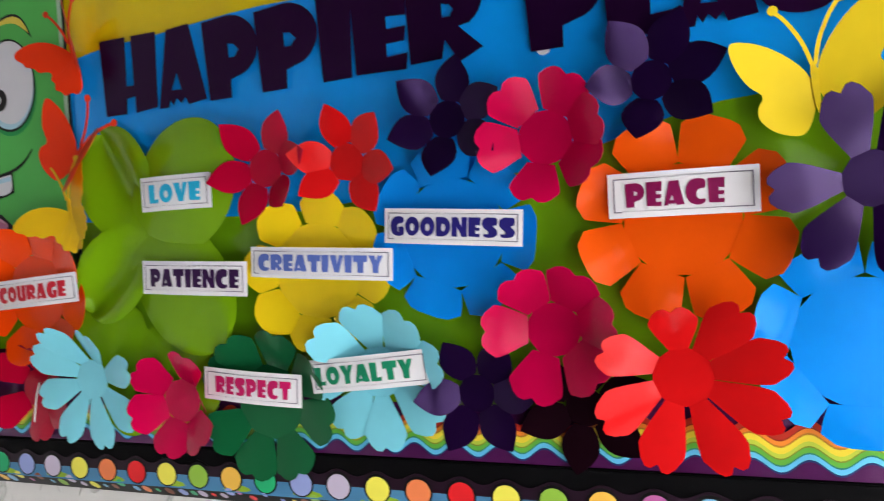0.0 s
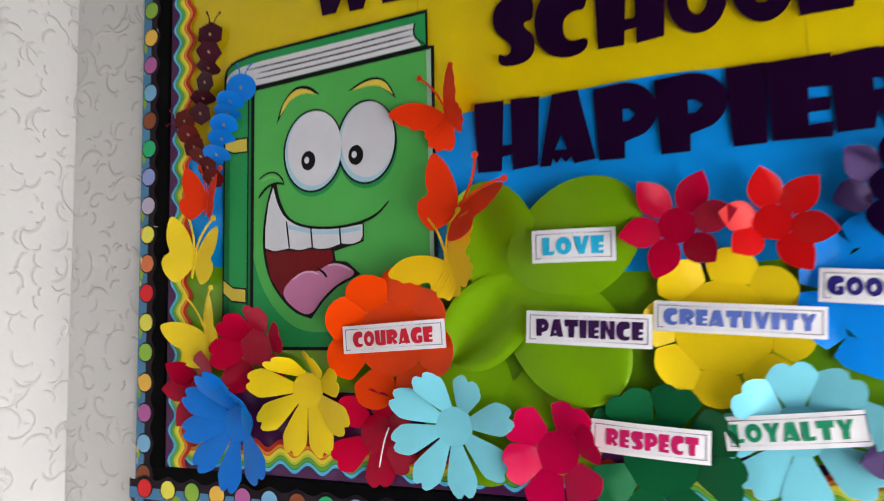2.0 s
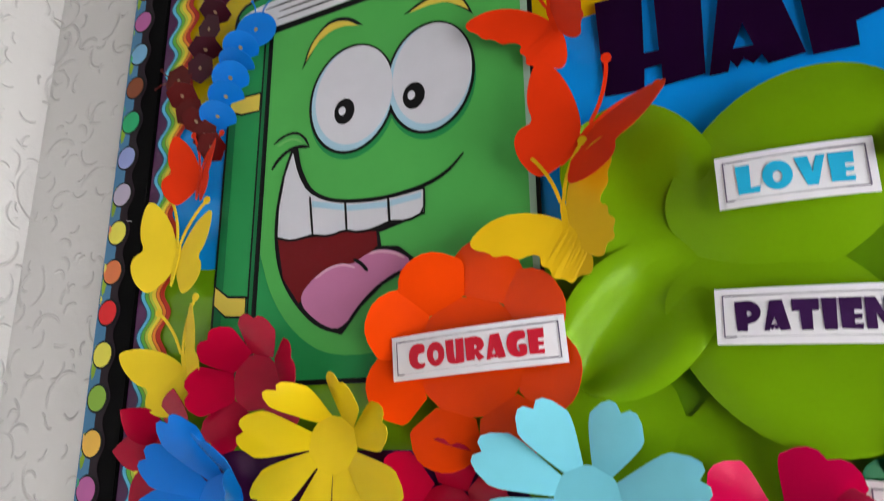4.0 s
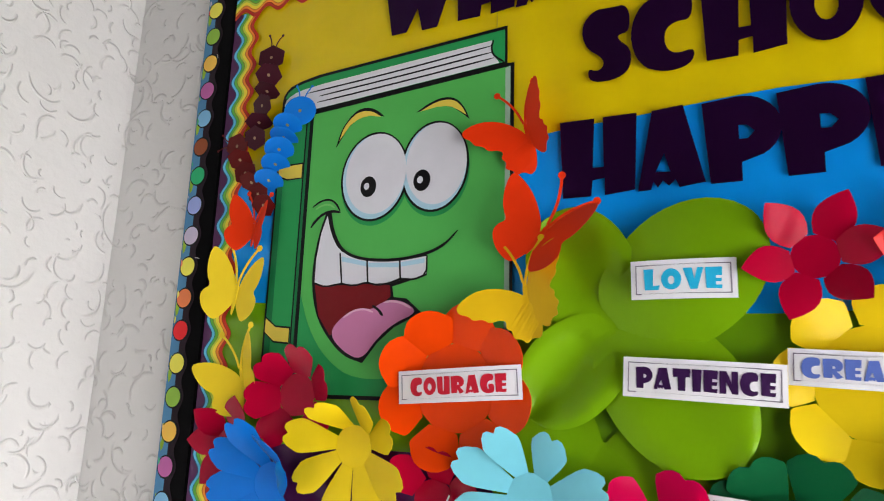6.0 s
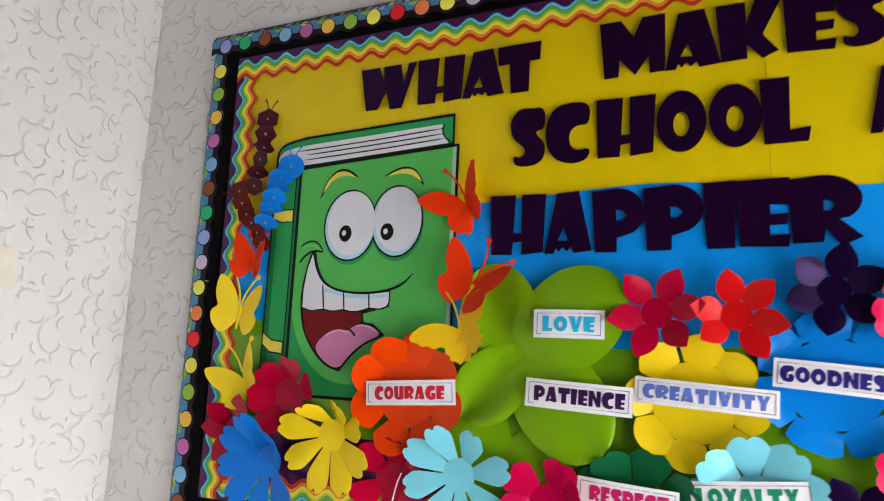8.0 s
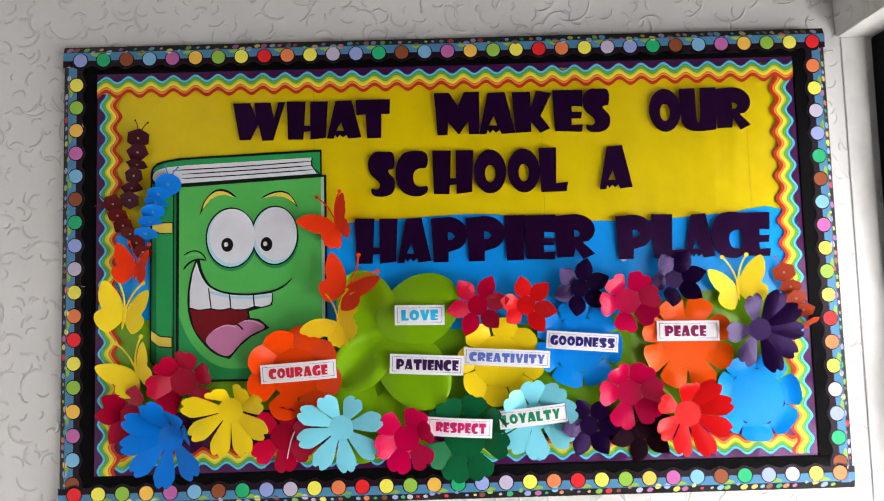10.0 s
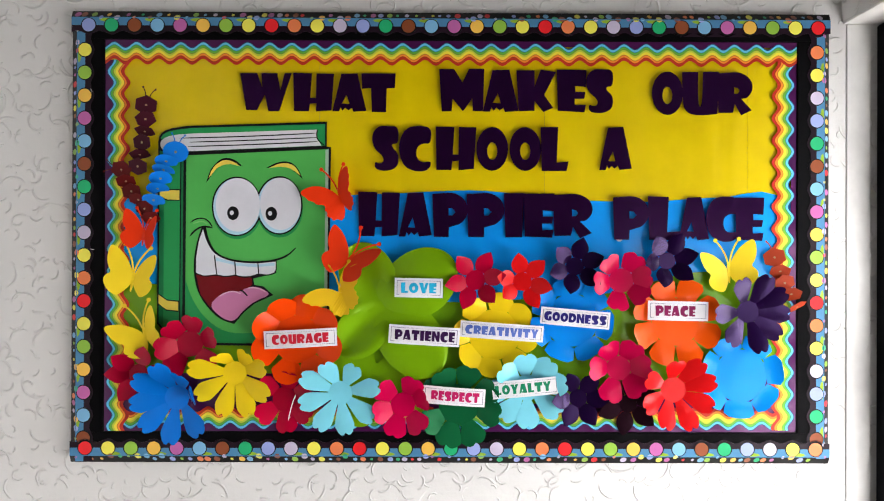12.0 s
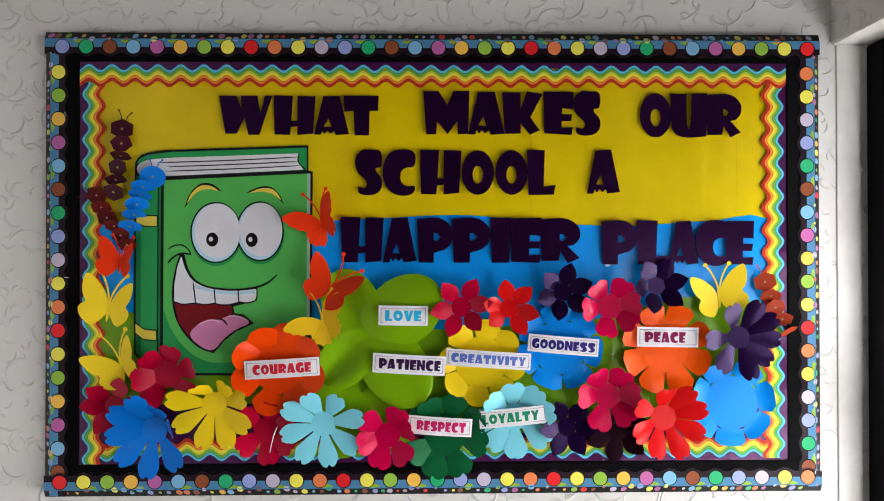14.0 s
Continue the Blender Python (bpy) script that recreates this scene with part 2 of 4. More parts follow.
tagged(part("trim", box(WX1 + 0.002, -2.25, 2.164, REVEAL + 0.1, WY - 0.003, 2.1705, 0.001), PLASTER), "smooth white plaster head of the door reveal", "trim", kind="structure")
tagged(part("trim", box(WX1 + 0.012, WY - 0.004, 0, REVEAL - 0.012, WY + 0.001, 2.164, 0.001), PLASTER), "smooth white plaster jamb of the door reveal", "trim", kind="structure")
tagged(part("wall_south", box(WX0 - 0.12, -7.14, 0, REVEAL + 0.12, -7.0, 3.4), WALLPAPER), "plain wall at the far end of the hall", "wall", kind="structure")
tagged(part("ceiling", box(WX0 - 0.12, -7.14, 3.4, REVEAL + 0.12, WY + 0.14, 3.52), CEILING), "unseen ceiling, kept dark grey to cut bounced light", "ceiling", kind="structure")
tagged(part("floor", box(WX0 - 0.12, -7.14, -0.12, REVEAL + 0.12, WY + 0.14, 0), FLOOR), "unseen floor, kept dark brown to cut bounced light", "floor", kind="structure")
tagged(part("ground", box(-60, -60, -0.4, 60, 60, -0.14), PAVING), "pale paved ground outside the door", "ground", kind="structure")

GASKET = plain("grey_gasket", (0.25, 0.26, 0.27), 0.5)


def glazed_door(name, y_near, y_far):
    """One leaf between two places along the east wall."""
    d = thing(name, REVEAL, 0, 0, "black aluminium glazed door with a middle rail", "door", kind="structure")
    a, b = y_far + 0.1, y_near - 0.068
    for kind, y0, z0, y1, z1 in (("stile", b, 0, y_near, 2.16), ("stile", y_far, 0, a, 2.16), ("head_rail", a, 2.085, b, 2.16), ("bottom_rail", a, 0.0, b, 0.16), ("middle_rail", a, 1.2, b, 1.3)):
        part(kind, box(0, y0, z0, 0.05, y1, z1, 0.004), BLACK_METAL, d)
    for z0, z1 in ((0.16, 1.2), (1.3, 2.085)):
        pane = part("pane", box(0.022, a, z0, 0.028, b, z1), glass, d, "clear door pane")
        pane.visible_shadow = False
        part("glazing_bead", box(0.004, b - 0.012, z0, 0.02, b, z1, 0.002), GASKET, d)
    bar = part("push_bar", box(-0.05, y_far + 0.24, 1.235, -0.03, y_near - 0.2, 1.265, 0.006), BLACK_METAL, d)
    part("bar_bracket", box(-0.032, y_near - 0.23, 1.235, 0.001, y_near - 0.2, 1.265, 0.003), BLACK_METAL, bar)
    return d


glazed_door("door_1", WY - 0.006, -1.115)
glazed_door("door_2", -1.12, -2.245)

sw = thing("wall_switch", WX0, -0.2, 1.575, "cream plastic switch plate on the side wall", "switch")
part("plate", box(0.0, -0.14, -0.043, 0.009, -0.055, 0.043, 0.003), SWITCH, sw)
part("rocker", box(0.007, -0.105, -0.012, 0.013, -0.09, 0.012, 0.001), SWITCH, sw)

# ---- the noticeboard ----
BX, BZ0, BZ1 = 1.905, 1.05, 2.176
board = thing("noticeboard", BX / 2, 0.0, BZ0, "wide noticeboard with a black frame on the wall", "noticeboard")


def on(parent, bm, name, material, label=""):
    """Board coordinates kept for a part of a thing placed elsewhere."""
    bmesh.ops.translate(bm, verts=bm.verts[:], vec=-parent.location)
    return part(name, bm, material, parent, label)


on(board, box(0.03, 0.004, BZ0 + 0.03, BX - 0.03, WY - 0.001, BZ1 - 0.03), "backing_board", plain("fibreboard", (0.2, 0.15, 0.1), 0.9))
for name, a in (("frame_rail", (0.015, BZ1 - 0.068, BX - 0.015, BZ1 - 0.015)), ("frame_rail", (0.015, BZ0 + 0.015, BX - 0.015, BZ0 + 0.074)), ("frame_stile", (0.015, BZ0 + 0.074, 0.082, BZ1 - 0.068)), ("frame_stile", (BX - 0.082, BZ0 + 0.074, BX - 0.015, BZ1 - 0.068))):
    on(board, box(a[0], -0.004, a[1], a[2], WY - 0.002, a[3], 0.0015), name, BLACK_FRAME)


def backing(name, contour, y, key, label):
    t = thing(name, BX / 2, y, 1.5, label, "paper")
    on(t, slab([contour], y, 0.0004), "sheet", card(key, rough=0.17, spec=0.5, buckle=0.5, tinted=0.4))
    return t


def wave_line(pts, n=40):
    xs = [p[0] for p in pts]
    out = []
    for i in range(n + 1):
        x = xs[0] + (xs[-1] - xs[0]) * i / n
        k = max(j for j in range(len(xs)) if xs[j] <= x + 1e-9)
        k = min(k, len(xs) - 2)
        u = (x - xs[k]) / (xs[k + 1] - xs[k])
        u = u * u * (3 - 2 * u)
        out.append((x, pts[k][1] * (1 - u) + pts[k + 1][1] * u))
    return out


X0, X1, Z0, Z1 = 0.083, BX - 0.083, BZ0 + 0.075, BZ1 - 0.069
seams = [X0, 0.62, 1.187, 1.7, X1]
for i in range(4):
    backing("yellow_backing_paper", [(seams[i] + 0.0006, 1.6), (seams[i + 1], 1.6), (seams[i + 1], Z1), (seams[i] + 0.0006, Z1)], 0.003 + 0.0003 * (i % 2), "yellow", "glossy yellow backing paper with vertical seams")
hill = wave_line([(X0, 1.71), (0.55, 1.70), (0.75, 1.722), (1.0, 1.732), (1.3, 1.707), (1.42, 1.704), (1.63, 1.716), (1.735, 1.732), (X1, 1.712)])
backing("blue_backing_paper", [(X0, 1.3), (X1, 1.3)] + hill[::-1], 0.0022, "blue_paper", "bright blue backing paper with a wavy top edge")
hill = wave_line([(X0, 1.5), (0.5, 1.47), (0.75, 1.46), (1.0, 1.45), (1.3, 1.47), (1.6, 1.53), (X1, 1.51)])
low = wave_line([(X0, 1.27), (0.5, 1.27), (0.8, 1.22), (1.3, 1.19), (1.6, 1.22), (X1, 1.30)])
backing("green_backing_paper", low + hill[::-1], 0.0014, "green_paper", "lime green backing paper cut like a hill")
backing("purple_backing_paper", [(X0, Z0), (X1, Z0), (X1, 1.33), (X0, 1.33)], 0.0018, "purple_paper", "dark purple backing paper along the bottom")

# rainbow trim: six wavy bands on a purple strip
RAINBOW = (((0.01, 0.03, 0.12), 0.35), ((0.12, 0.5, 0.75), 0.85), ((0.02, 0.2, 0.15), 0.25), ((0.12, 0.42, 0.05), 0.8), ((0.2, 0.25, 0.02), 0.25), ((0.5, 0.6, 0.06), 0.7),
           ((0.85, 0.68, 0.05), 1.0), ((0.5, 0.2, 0.02), 0.3), ((0.85, 0.25, 0.03), 0.7), ((0.3, 0.03, 0.01), 0.25), ((0.5, 0.03, 0.015), 1.0))


def rainbow_trim(length, m, phase, y):
    t = thing("rainbow_border", label="wavy rainbow striped border trim on dark purple", category="border trim", group="rainbow border trims")
    period, amp, unit = 0.0557, 0.0075, 0.0068

    def line(off, n):
        return [(length * i / n, -(off + amp * math.cos(2 * math.pi * (length * i / n / period + phase)))) for i in range(n + 1)]

    n = max(8, int(length / period * 12))
    part("purple_strip", slab([[(0, 0), (length, 0)] + line(0.02, n)[::-1]], 0.0, 0.0004), card("purple_paper"), t)
    off = 0.011
    for i, (color, w) in enumerate(RAINBOW):
        a, b = line(off, n), line(off + w * unit, n)
        off += w * unit
        part("wavy_band", slab([a + b[::-1]], -0.0003 - 0.00002 * i, 0.0004), paper("rainbow_%d" % i, color, rough=0.38), t)
    t.matrix_basis = Matrix.Translation((0, y, 0)) @ m
    return t


def side(x, z, degrees):
    return pose(x, 0, z, 0, -degrees, 0)


rainbow_trim(X1 - X0, side(X0, Z1, 0), 0.1, -0.0016)
rainbow_trim(Z1 - Z0 - 0.05, side(X0, Z0, 90), 0.3, -0.0006)
rainbow_trim(X1 - X0 - 0.06, side(X1 - 0.03, Z0, 180), 0.0, 0.0)
rainbow_trim(Z1 - Z0 - 0.04, side(X1, Z1 - 0.035, 270), 0.2, -0.0006)

# dotted trim round the frame
DOTS = {"yellow": (0.85, 0.78, 0.1), "green": (0.28, 0.5, 0.06), "amber": (0.85, 0.5, 0.08), "mauve": (0.5, 0.13, 0.36), "skyblue": (0.2, 0.45, 0.68), "brown": (0.26, 0.07, 0.025),
        "emerald": (0.02, 0.42, 0.16), "lavender": (0.3, 0.36, 0.68), "lilac": (0.55, 0.48, 0.62), "coral": (0.8, 0.22, 0.08), "red": (0.75, 0.02, 0.025)}
ORDER = ["yellow", "green", "amber", "mauve", "skyblue", "brown", "emerald", "lavender", "lilac", "yellow", "coral", "red"]
DOT_MESH = {}
for key, c in DOTS.items():
    bm = slab([arc(0, 0, 0.0166, 0.0166, n=24)], 0.0, 0.0004)
    me = bpy.data.meshes.new("dot")
    bm.to_mesh(me)
    bm.free()
    me.materials.append(paper("dot_" + key, c, rough=0.38))
    DOT_MESH[key] = me
confetti, ct, cb = nodes_of("small_dot_print")
geo = ct.nodes.new("ShaderNodeNewGeometry")
cr = ct.nodes.new("ShaderNodeValToRGB")
cr.color_ramp.interpolation = "CONSTANT"
for i, key in enumerate(DOTS):
    e = cr.color_ramp.elements[i] if i < 2 else cr.color_ramp.elements.new(i / 11)
    e.position = i / 11
    e.color = (*DOTS[key], 1)
ct.links.new(geo.outputs["Random Per Island"], cr.inputs["Fac"])
ct.links.new(cr.outputs["Color"], cb.inputs["Base Color"])
cb.inputs["Roughness"].default_value = 0.4


def folded(bm):
    """The strip's outer part folds back round the frame's edge."""
    for v in bm.verts:
        v.co.y += max(0.0, v.co.z + 0.0155) * 0.85
    return bm


def dotted_trim(length, m, first, step, start, y, joint=99):
    t = thing("dotted_border", label="scalloped paper border with coloured dots on black and blue", category="border trim", group="dotted border trims")
    pitch = 0.0572
    n = int((length - start) / pitch) + 1
    edge = []
    k = int(length / 0.004)
    for i in range(k + 1):
        s = length * i / k
        edge.append((s, -(0.0525 + 0.0045 * math.cos(2 * math.pi * (s - start) / pitch))))
    part("scalloped_strip", slab([[(0, -0.0155), (length, -0.0155)] + edge[::-1]], 0.0, 0.0005), paper("trim_aubergine", (0.016, 0.006, 0.014), rough=0.35), t)
    part("outer_strip", folded(slab([[(-0.008, 0.008), (length + 0.008, 0.008), (length, -0.0152), (0, -0.0152)]], -0.0002, 0.0003)), paper("trim_black", (0.005, 0.005, 0.005), rough=0.35), t)
    part("blue_stripe", slab([[(0, -0.0135), (length, -0.0135), (length, -0.034), (0, -0.034)]], -0.0002, 0.0003), paper("trim_blue", (0.07, 0.22, 0.4), rough=0.4), t)
    for i in range(n // 2 + 1):
        s = start + (2 * i + 0.4) * pitch
        if s + 0.05 < length:
            part("lime_stripe", slab([soften([(s, -0.0158), (s + 0.05, -0.0158), (s + 0.044, -0.026), (s + 0.008, -0.024)], 1)], -0.0004, 0.0003), paper("trim_lime", (0.28, 0.45, 0.03), rough=0.4), t)
    for i in range(n):
        s = start + i * pitch
        if s < length - 0.01:
            key = ORDER[(first + step * i - (3 if i >= joint else 0)) % 12]
            bmx = DOT_MESH[key]
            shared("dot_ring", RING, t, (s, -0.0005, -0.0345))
            shared("dot", bmx, t, (s, -0.0008, -0.0335))
    bm = bmesh.new()
    s = 0.012
    while s < length - 0.012:
        r = random.choice((0.004, 0.0055, 0.0072, 0.008))
        slab([arc(s, -0.004 - random.choice((0, 0, 0.009)), r, r, n=12)], -0.0009, 0.0002, bm)
        s += random.uniform(0.016, 0.026)
    tagged(part("small_dots", folded(bm), confetti, t), kind="stuff")
    t.matrix_basis = Matrix.Translation((0, y, 0)) @ m
    return t


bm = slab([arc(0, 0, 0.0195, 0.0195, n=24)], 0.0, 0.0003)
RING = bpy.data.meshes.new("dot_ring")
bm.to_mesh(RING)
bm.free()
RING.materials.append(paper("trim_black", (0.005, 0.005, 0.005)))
dotted_trim(BX, side(0, BZ1, 0), 7, -1, 0.043, -0.0058)
dotted_trim(BZ1 - BZ0 - 0.05, side(0, BZ0, 90), 5, -1, 0.058, -0.005)
dotted_trim(BX, side(BX, BZ0, 180), 10, -1, 0.036, -0.0058, joint=17)
dotted_trim(BZ1 - BZ0 - 0.05, side(BX, BZ1 - 0.04, 270), 10, -1, 0.055, -0.005)

# ---- headline letters ----
GLYPH = {
    "W": [[(0, 1), (.33, 1), (.43, .62), (.41, 1), (.72, 1), (.78, .55), (.86, 1), (1, 1), (.76, 0), (.55, 0), (.48, .44), (.33, .03), (.12, .03)]],
    "H": [[(0, 1), (.46, 1), (.42, .36), (.56, .36), (.57, 1), (1, 1), (.94, .04), (.56, 0), (.57, .22), (.41, .2), (.39, 0), (.02, 0)]],
    "A": [[(.27, .98), (.74, 1), (1, .03), (.62, 0), (.57, .1), (.47, .03), (.38, .1), (.3, .02), (.24, .1), (.2, 0), (0, 0)], [(.28, .21), (.5, .2), (.42, .43)]],
    "T": [[(0, 1), (1, 1), (.98, .62), (.74, .62), (.72, 0), (.31, 0), (.28, .62), (.02, .6)]],
    "M": [[(0, 1), (.33, 1), (.52, .68), (.66, 1), (1, 1), (.98, 0), (.75, 0), (.74, .3), (.53, 0), (.3, .3), (.28, 0), (.06, 0)]],
    "K": [[(0, .98), (.46, .98), (.46, .6), (.61, 1), (1, .94), (.7, .4), (.93, .1), (.68, 0), (.46, .26), (.46, .03), (.06, .02)]],
    "E": [[(0, 1), (1, 1), (.97, .6), (.62, .62), (.62, .48), (.96, .48), (.92, .32), (.6, .32), (.6, .17), (.97, .18), (.93, 0), (.03, .03)]],
    "I": [[(0, 1), (1, 1), (.9, 0), (.08, 0)]],
    "L": [[(0, 1), (.62, 1), (.58, .19), (1, .22), (.93, 0), (.05, 0)]],
    "V": [[(0, 1), (.45, 1), (.55, .45), (.7, 1), (1, 1), (.68, 0), (.35, 0)]],
    "N": [[(0, 1), (.38, 1), (.65, .5), (.65, 1), (1, 1), (1, 0), (.68, 0), (.36, .5), (.36, 0), (0, 0)]],
    "Y": [[(0, 1), (.42, 1), (.52, .7), (.66, 1), (1, 1), (.72, .45), (.68, 0), (.3, 0), (.3, .45)]],
    "O": [arc(.5, .5, .5, .5, n=32), arc(.5, .45, .16, .2, n=20)],
    "P": [[(0, .97), (.45, 1)] + arc(.5, .62, .5, .38, 85, -60, 14) + [(.47, .22), (.46, 0), (.05, 0)], [(.46, .49), (.46, .66), (.57, .65), (.66, .57), (.57, .49)]],
    "R": [[(0, .97), (.45, 1)] + arc(.5, .66, .5, .34, 85, -50, 12) + [(.68, .38), (.98, .12), (.68, 0), (.5, .26), (.45, .06), (.03, .05)], [(.48, .5), (.48, .65), (.58, .63), (.63, .57), (.58, .5)]],
    "D": [[(0, 1), (.4, 1)] + arc(.45, .5, .55, .5, 85, -85, 16) + [(.4, 0), (.03, 0)], arc(.5, .46, .14, .2, n=16)],
    "S": [soften([(.98, 1), (.98, .6), (.74, .6), (.74, .52), (1, .36), (.96, .08), (.62, -.03), (.12, 0), (.1, .2), (.3, .13), (.44, .2), (.4, .32), (.05, .5), (-.02, .82), (.26, 1.02), (.6, 1)], 2)],
    "C": [soften([(.98, .98), (.95, .6), (.7, .62), (.52, .52), (.52, .28), (.68, .17), (.98, .22), (.9, 0), (.5, -.05), (.1, .1), (-.04, .55), (.16, .95), (.55, 1.03)], 2)],
    "G": [soften([(.98, .98), (.95, .64), (.7, .66), (.5, .55), (.5, .25), (.62, .16), (.64, .3), (.55, .46), (1, .48), (1, .1), (.9, 0), (.5, -.05), (.1, .1), (-.04, .55), (.16, .95), (.55, 1.03)], 2)],
    "U": [soften([(0, 1), (0, 1), (.44, 1), (.44, 1), (.45, .3), (.5, .16), (.56, .3), (.57, 1), (.57, 1), (1, 1), (1, 1), (.98, .02), (.98, .02), (.4, -.02), (.06, .1), (.02, .5)], 2)],
}


def glyph(ch, x0, z0, x1, z1, skew=0.0):
    """A letter's outline and holes in the box given."""
    return [[(x0 + (x1 - x0) * a, z0 + (z1 - z0) * b + skew * (a - 0.5) * (x1 - x0)) for a, b in c] for c in GLYPH[ch]]


INK = card("letter", rough=0.22, spec=0.25, tinted=0.75)


def letter(ch, x0, z1, x1, z0):
    ob_at = ((x0 + x1) / 2, -0.0045, z0)
    t = part("letter", slab(glyph(ch, x0 - ob_at[0], 0, x1 - ob_at[0], z1 - z0, random.uniform(-0.03, 0.02)), 0.0, 0.0007), INK)
    tilt, turn = random.uniform(-1.2, 1.8), random.uniform(-1.2, 1.2)
    t.matrix_basis = pose(*ob_at, tilt, 0, turn)
    return tagged(t, "dark purple cut-out card letter " + ch, "letter", "headline letters")


for row in (('W', 0.422, 2.024, 0.551, 1.928), ('H', 0.555, 2.024, 0.657, 1.928), ('A', 0.653, 2.024, 0.739, 1.928), ('T', 0.726, 2.024, 0.812, 1.927)):
    letter(*row)
for row in (('M', 0.921, 2.036, 1.034, 1.930), ('A', 1.031, 2.036, 1.121, 1.929), ('K', 1.115, 2.036, 1.215, 1.929), ('E', 1.217, 2.036, 1.292, 1.929), ('S', 1.290, 2.036, 1.359, 1.929)):
    letter(*row)
for row in (('O', 1.456, 2.032, 1.534, 1.923), ('U', 1.531, 2.031, 1.623, 1.923), ('R', 1.621, 2.031, 1.709, 1.923)):
    letter(*row)
for row in (('S', 0.753, 1.892, 0.821, 1.782), ('C', 0.821, 1.891, 0.905, 1.782), ('H', 0.913, 1.891, 1.015, 1.782), ('O', 1.015, 1.891, 1.095, 1.781), ('O', 1.098, 1.891, 1.178, 1.781), ('L', 1.176, 1.891, 1.247, 1.781)):
    letter(*row)
for row in (('A', 1.324, 1.893, 1.406, 1.784),):
    letter(*row)
for row in (('H', 0.719, 1.726, 0.824, 1.615), ('A', 0.821, 1.726, 0.904, 1.615), ('P', 0.905, 1.725, 0.994, 1.614), ('P', 0.991, 1.725, 1.086, 1.614), ('I', 1.085, 1.725, 1.136, 1.614), ('E', 1.135, 1.724, 1.212, 1.613), ('R', 1.209, 1.724, 1.308, 1.612)):
    letter(*row)
for row in (('P', 1.358, 1.718, 1.449, 1.609), ('L', 1.446, 1.717, 1.531, 1.608), ('A', 1.524, 1.717, 1.601, 1.608), ('C', 1.593, 1.717, 1.677, 1.608), ('E', 1.667, 1.716, 1.740, 1.607)):
    letter(*row)

# ---- printed book poster ----
INKLINE = paper("black_print", (0.006, 0.006, 0.007), rough=0.4)
poster = thing("book_poster", 0.429, 0.0, 1.341, "glossy printed poster of a green cartoon book with a smile", "poster")
POSTER_INKS = {"dark_green": (0.01, 0.17, 0.055), "mid_green": (0.02, 0.29, 0.08), "green": (0.085, 0.44, 0.09), "light_green": (0.16, 0.5, 0.13), "edge_grey": (0.34, 0.5, 0.38), "page_white": (0.7, 0.7, 0.74), "eye_white": (0.68, 0.68, 0.74),
               "pale_blue": (0.4, 0.62, 0.75), "brow_yellow": (0.75, 0.58, 0.08), "mouth_red": (0.16, 0.005, 0.008), "tongue_pink": (0.62, 0.22, 0.42), "tongue_light": (0.78, 0.45, 0.6), "black": (0.006, 0.006, 0.007)}


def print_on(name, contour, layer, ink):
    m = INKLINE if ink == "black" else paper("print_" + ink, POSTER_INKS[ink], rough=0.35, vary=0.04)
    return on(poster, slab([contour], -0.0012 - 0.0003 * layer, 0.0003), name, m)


def drawn(name, pts, width, layer, ink="black", ends=0.3, times=2):
    return print_on(name, stroke(soften(pts, times, closed=False), width, ends), layer, ink)


print_on("book_outline", soften([(0.2160, 1.8520), (0.2190, 1.8680), (0.2370, 1.8830), (0.2890, 1.8910)], 1, False) + [(0.6390, 1.9030), (0.6390, 1.8400), (0.6500, 1.8390), (0.6450, 1.3380), (0.2770, 1.3410), (0.2420, 1.3640), (0.2150, 1.3940)], 0, "black")
print_on("back_cover", soften([(0.2220, 1.8600), (0.2290, 1.8710), (0.2510, 1.8800), (0.3030, 1.8860)], 1, False) + [(0.6350, 1.8970), (0.6350, 1.8430), (0.6180, 1.8420), (0.2500, 1.8250)], 1, "mid_green")
print_on("page_block", soften([(0.2450, 1.8250), (0.2290, 1.8290), (0.2200, 1.8430), (0.2260, 1.8580), (0.2510, 1.8680), (0.3030, 1.8720)], 1, False) + [(0.6140, 1.8830), (0.6130, 1.8640), (0.6260, 1.8430)], 2, "page_white")
for pts in ([(0.2700, 1.8600), (0.4400, 1.8650), (0.6140, 1.8740)], [(0.2940, 1.8500), (0.4670, 1.8560), (0.6140, 1.8630)], [(0.2910, 1.8390), (0.4670, 1.8450), (0.6180, 1.8530)], [(0.2340, 1.8280), (0.2500, 1.8240), (0.4390, 1.8310), (0.6390, 1.8400)]):
    drawn("page_line", pts, 0.0028, 3)
drawn("page_edge", [(0.6170, 1.8830), (0.6130, 1.8720), (0.6160, 1.8570), (0.6350, 1.8420)], 0.003, 3)
print_on("spine", [(0.2200, 1.8290), (0.2420, 1.8210), (0.2720, 1.8200), (0.2700, 1.3470), (0.2420, 1.3690), (0.2190, 1.3970)], 1, "mid_green")
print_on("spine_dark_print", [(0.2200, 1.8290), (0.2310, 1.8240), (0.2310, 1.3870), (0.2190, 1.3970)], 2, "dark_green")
print_on("spine_band", [(0.2210, 1.7390), (0.2420, 1.7320), (0.2720, 1.7320), (0.2710, 1.7030), (0.2400, 1.7030), (0.2210, 1.7110)], 3, "black")
print_on("spine_band", [(0.2210, 1.7360), (0.2420, 1.7290), (0.2700, 1.7290), (0.2700, 1.7050), (0.2400, 1.7060), (0.2210, 1.7140)], 4, "brow_yellow")
print_on("spine_band", [(0.2190, 1.4700), (0.2400, 1.4550), (0.2700, 1.4520), (0.2690, 1.4240), (0.2380, 1.4270), (0.2190, 1.4430)], 3, "black")
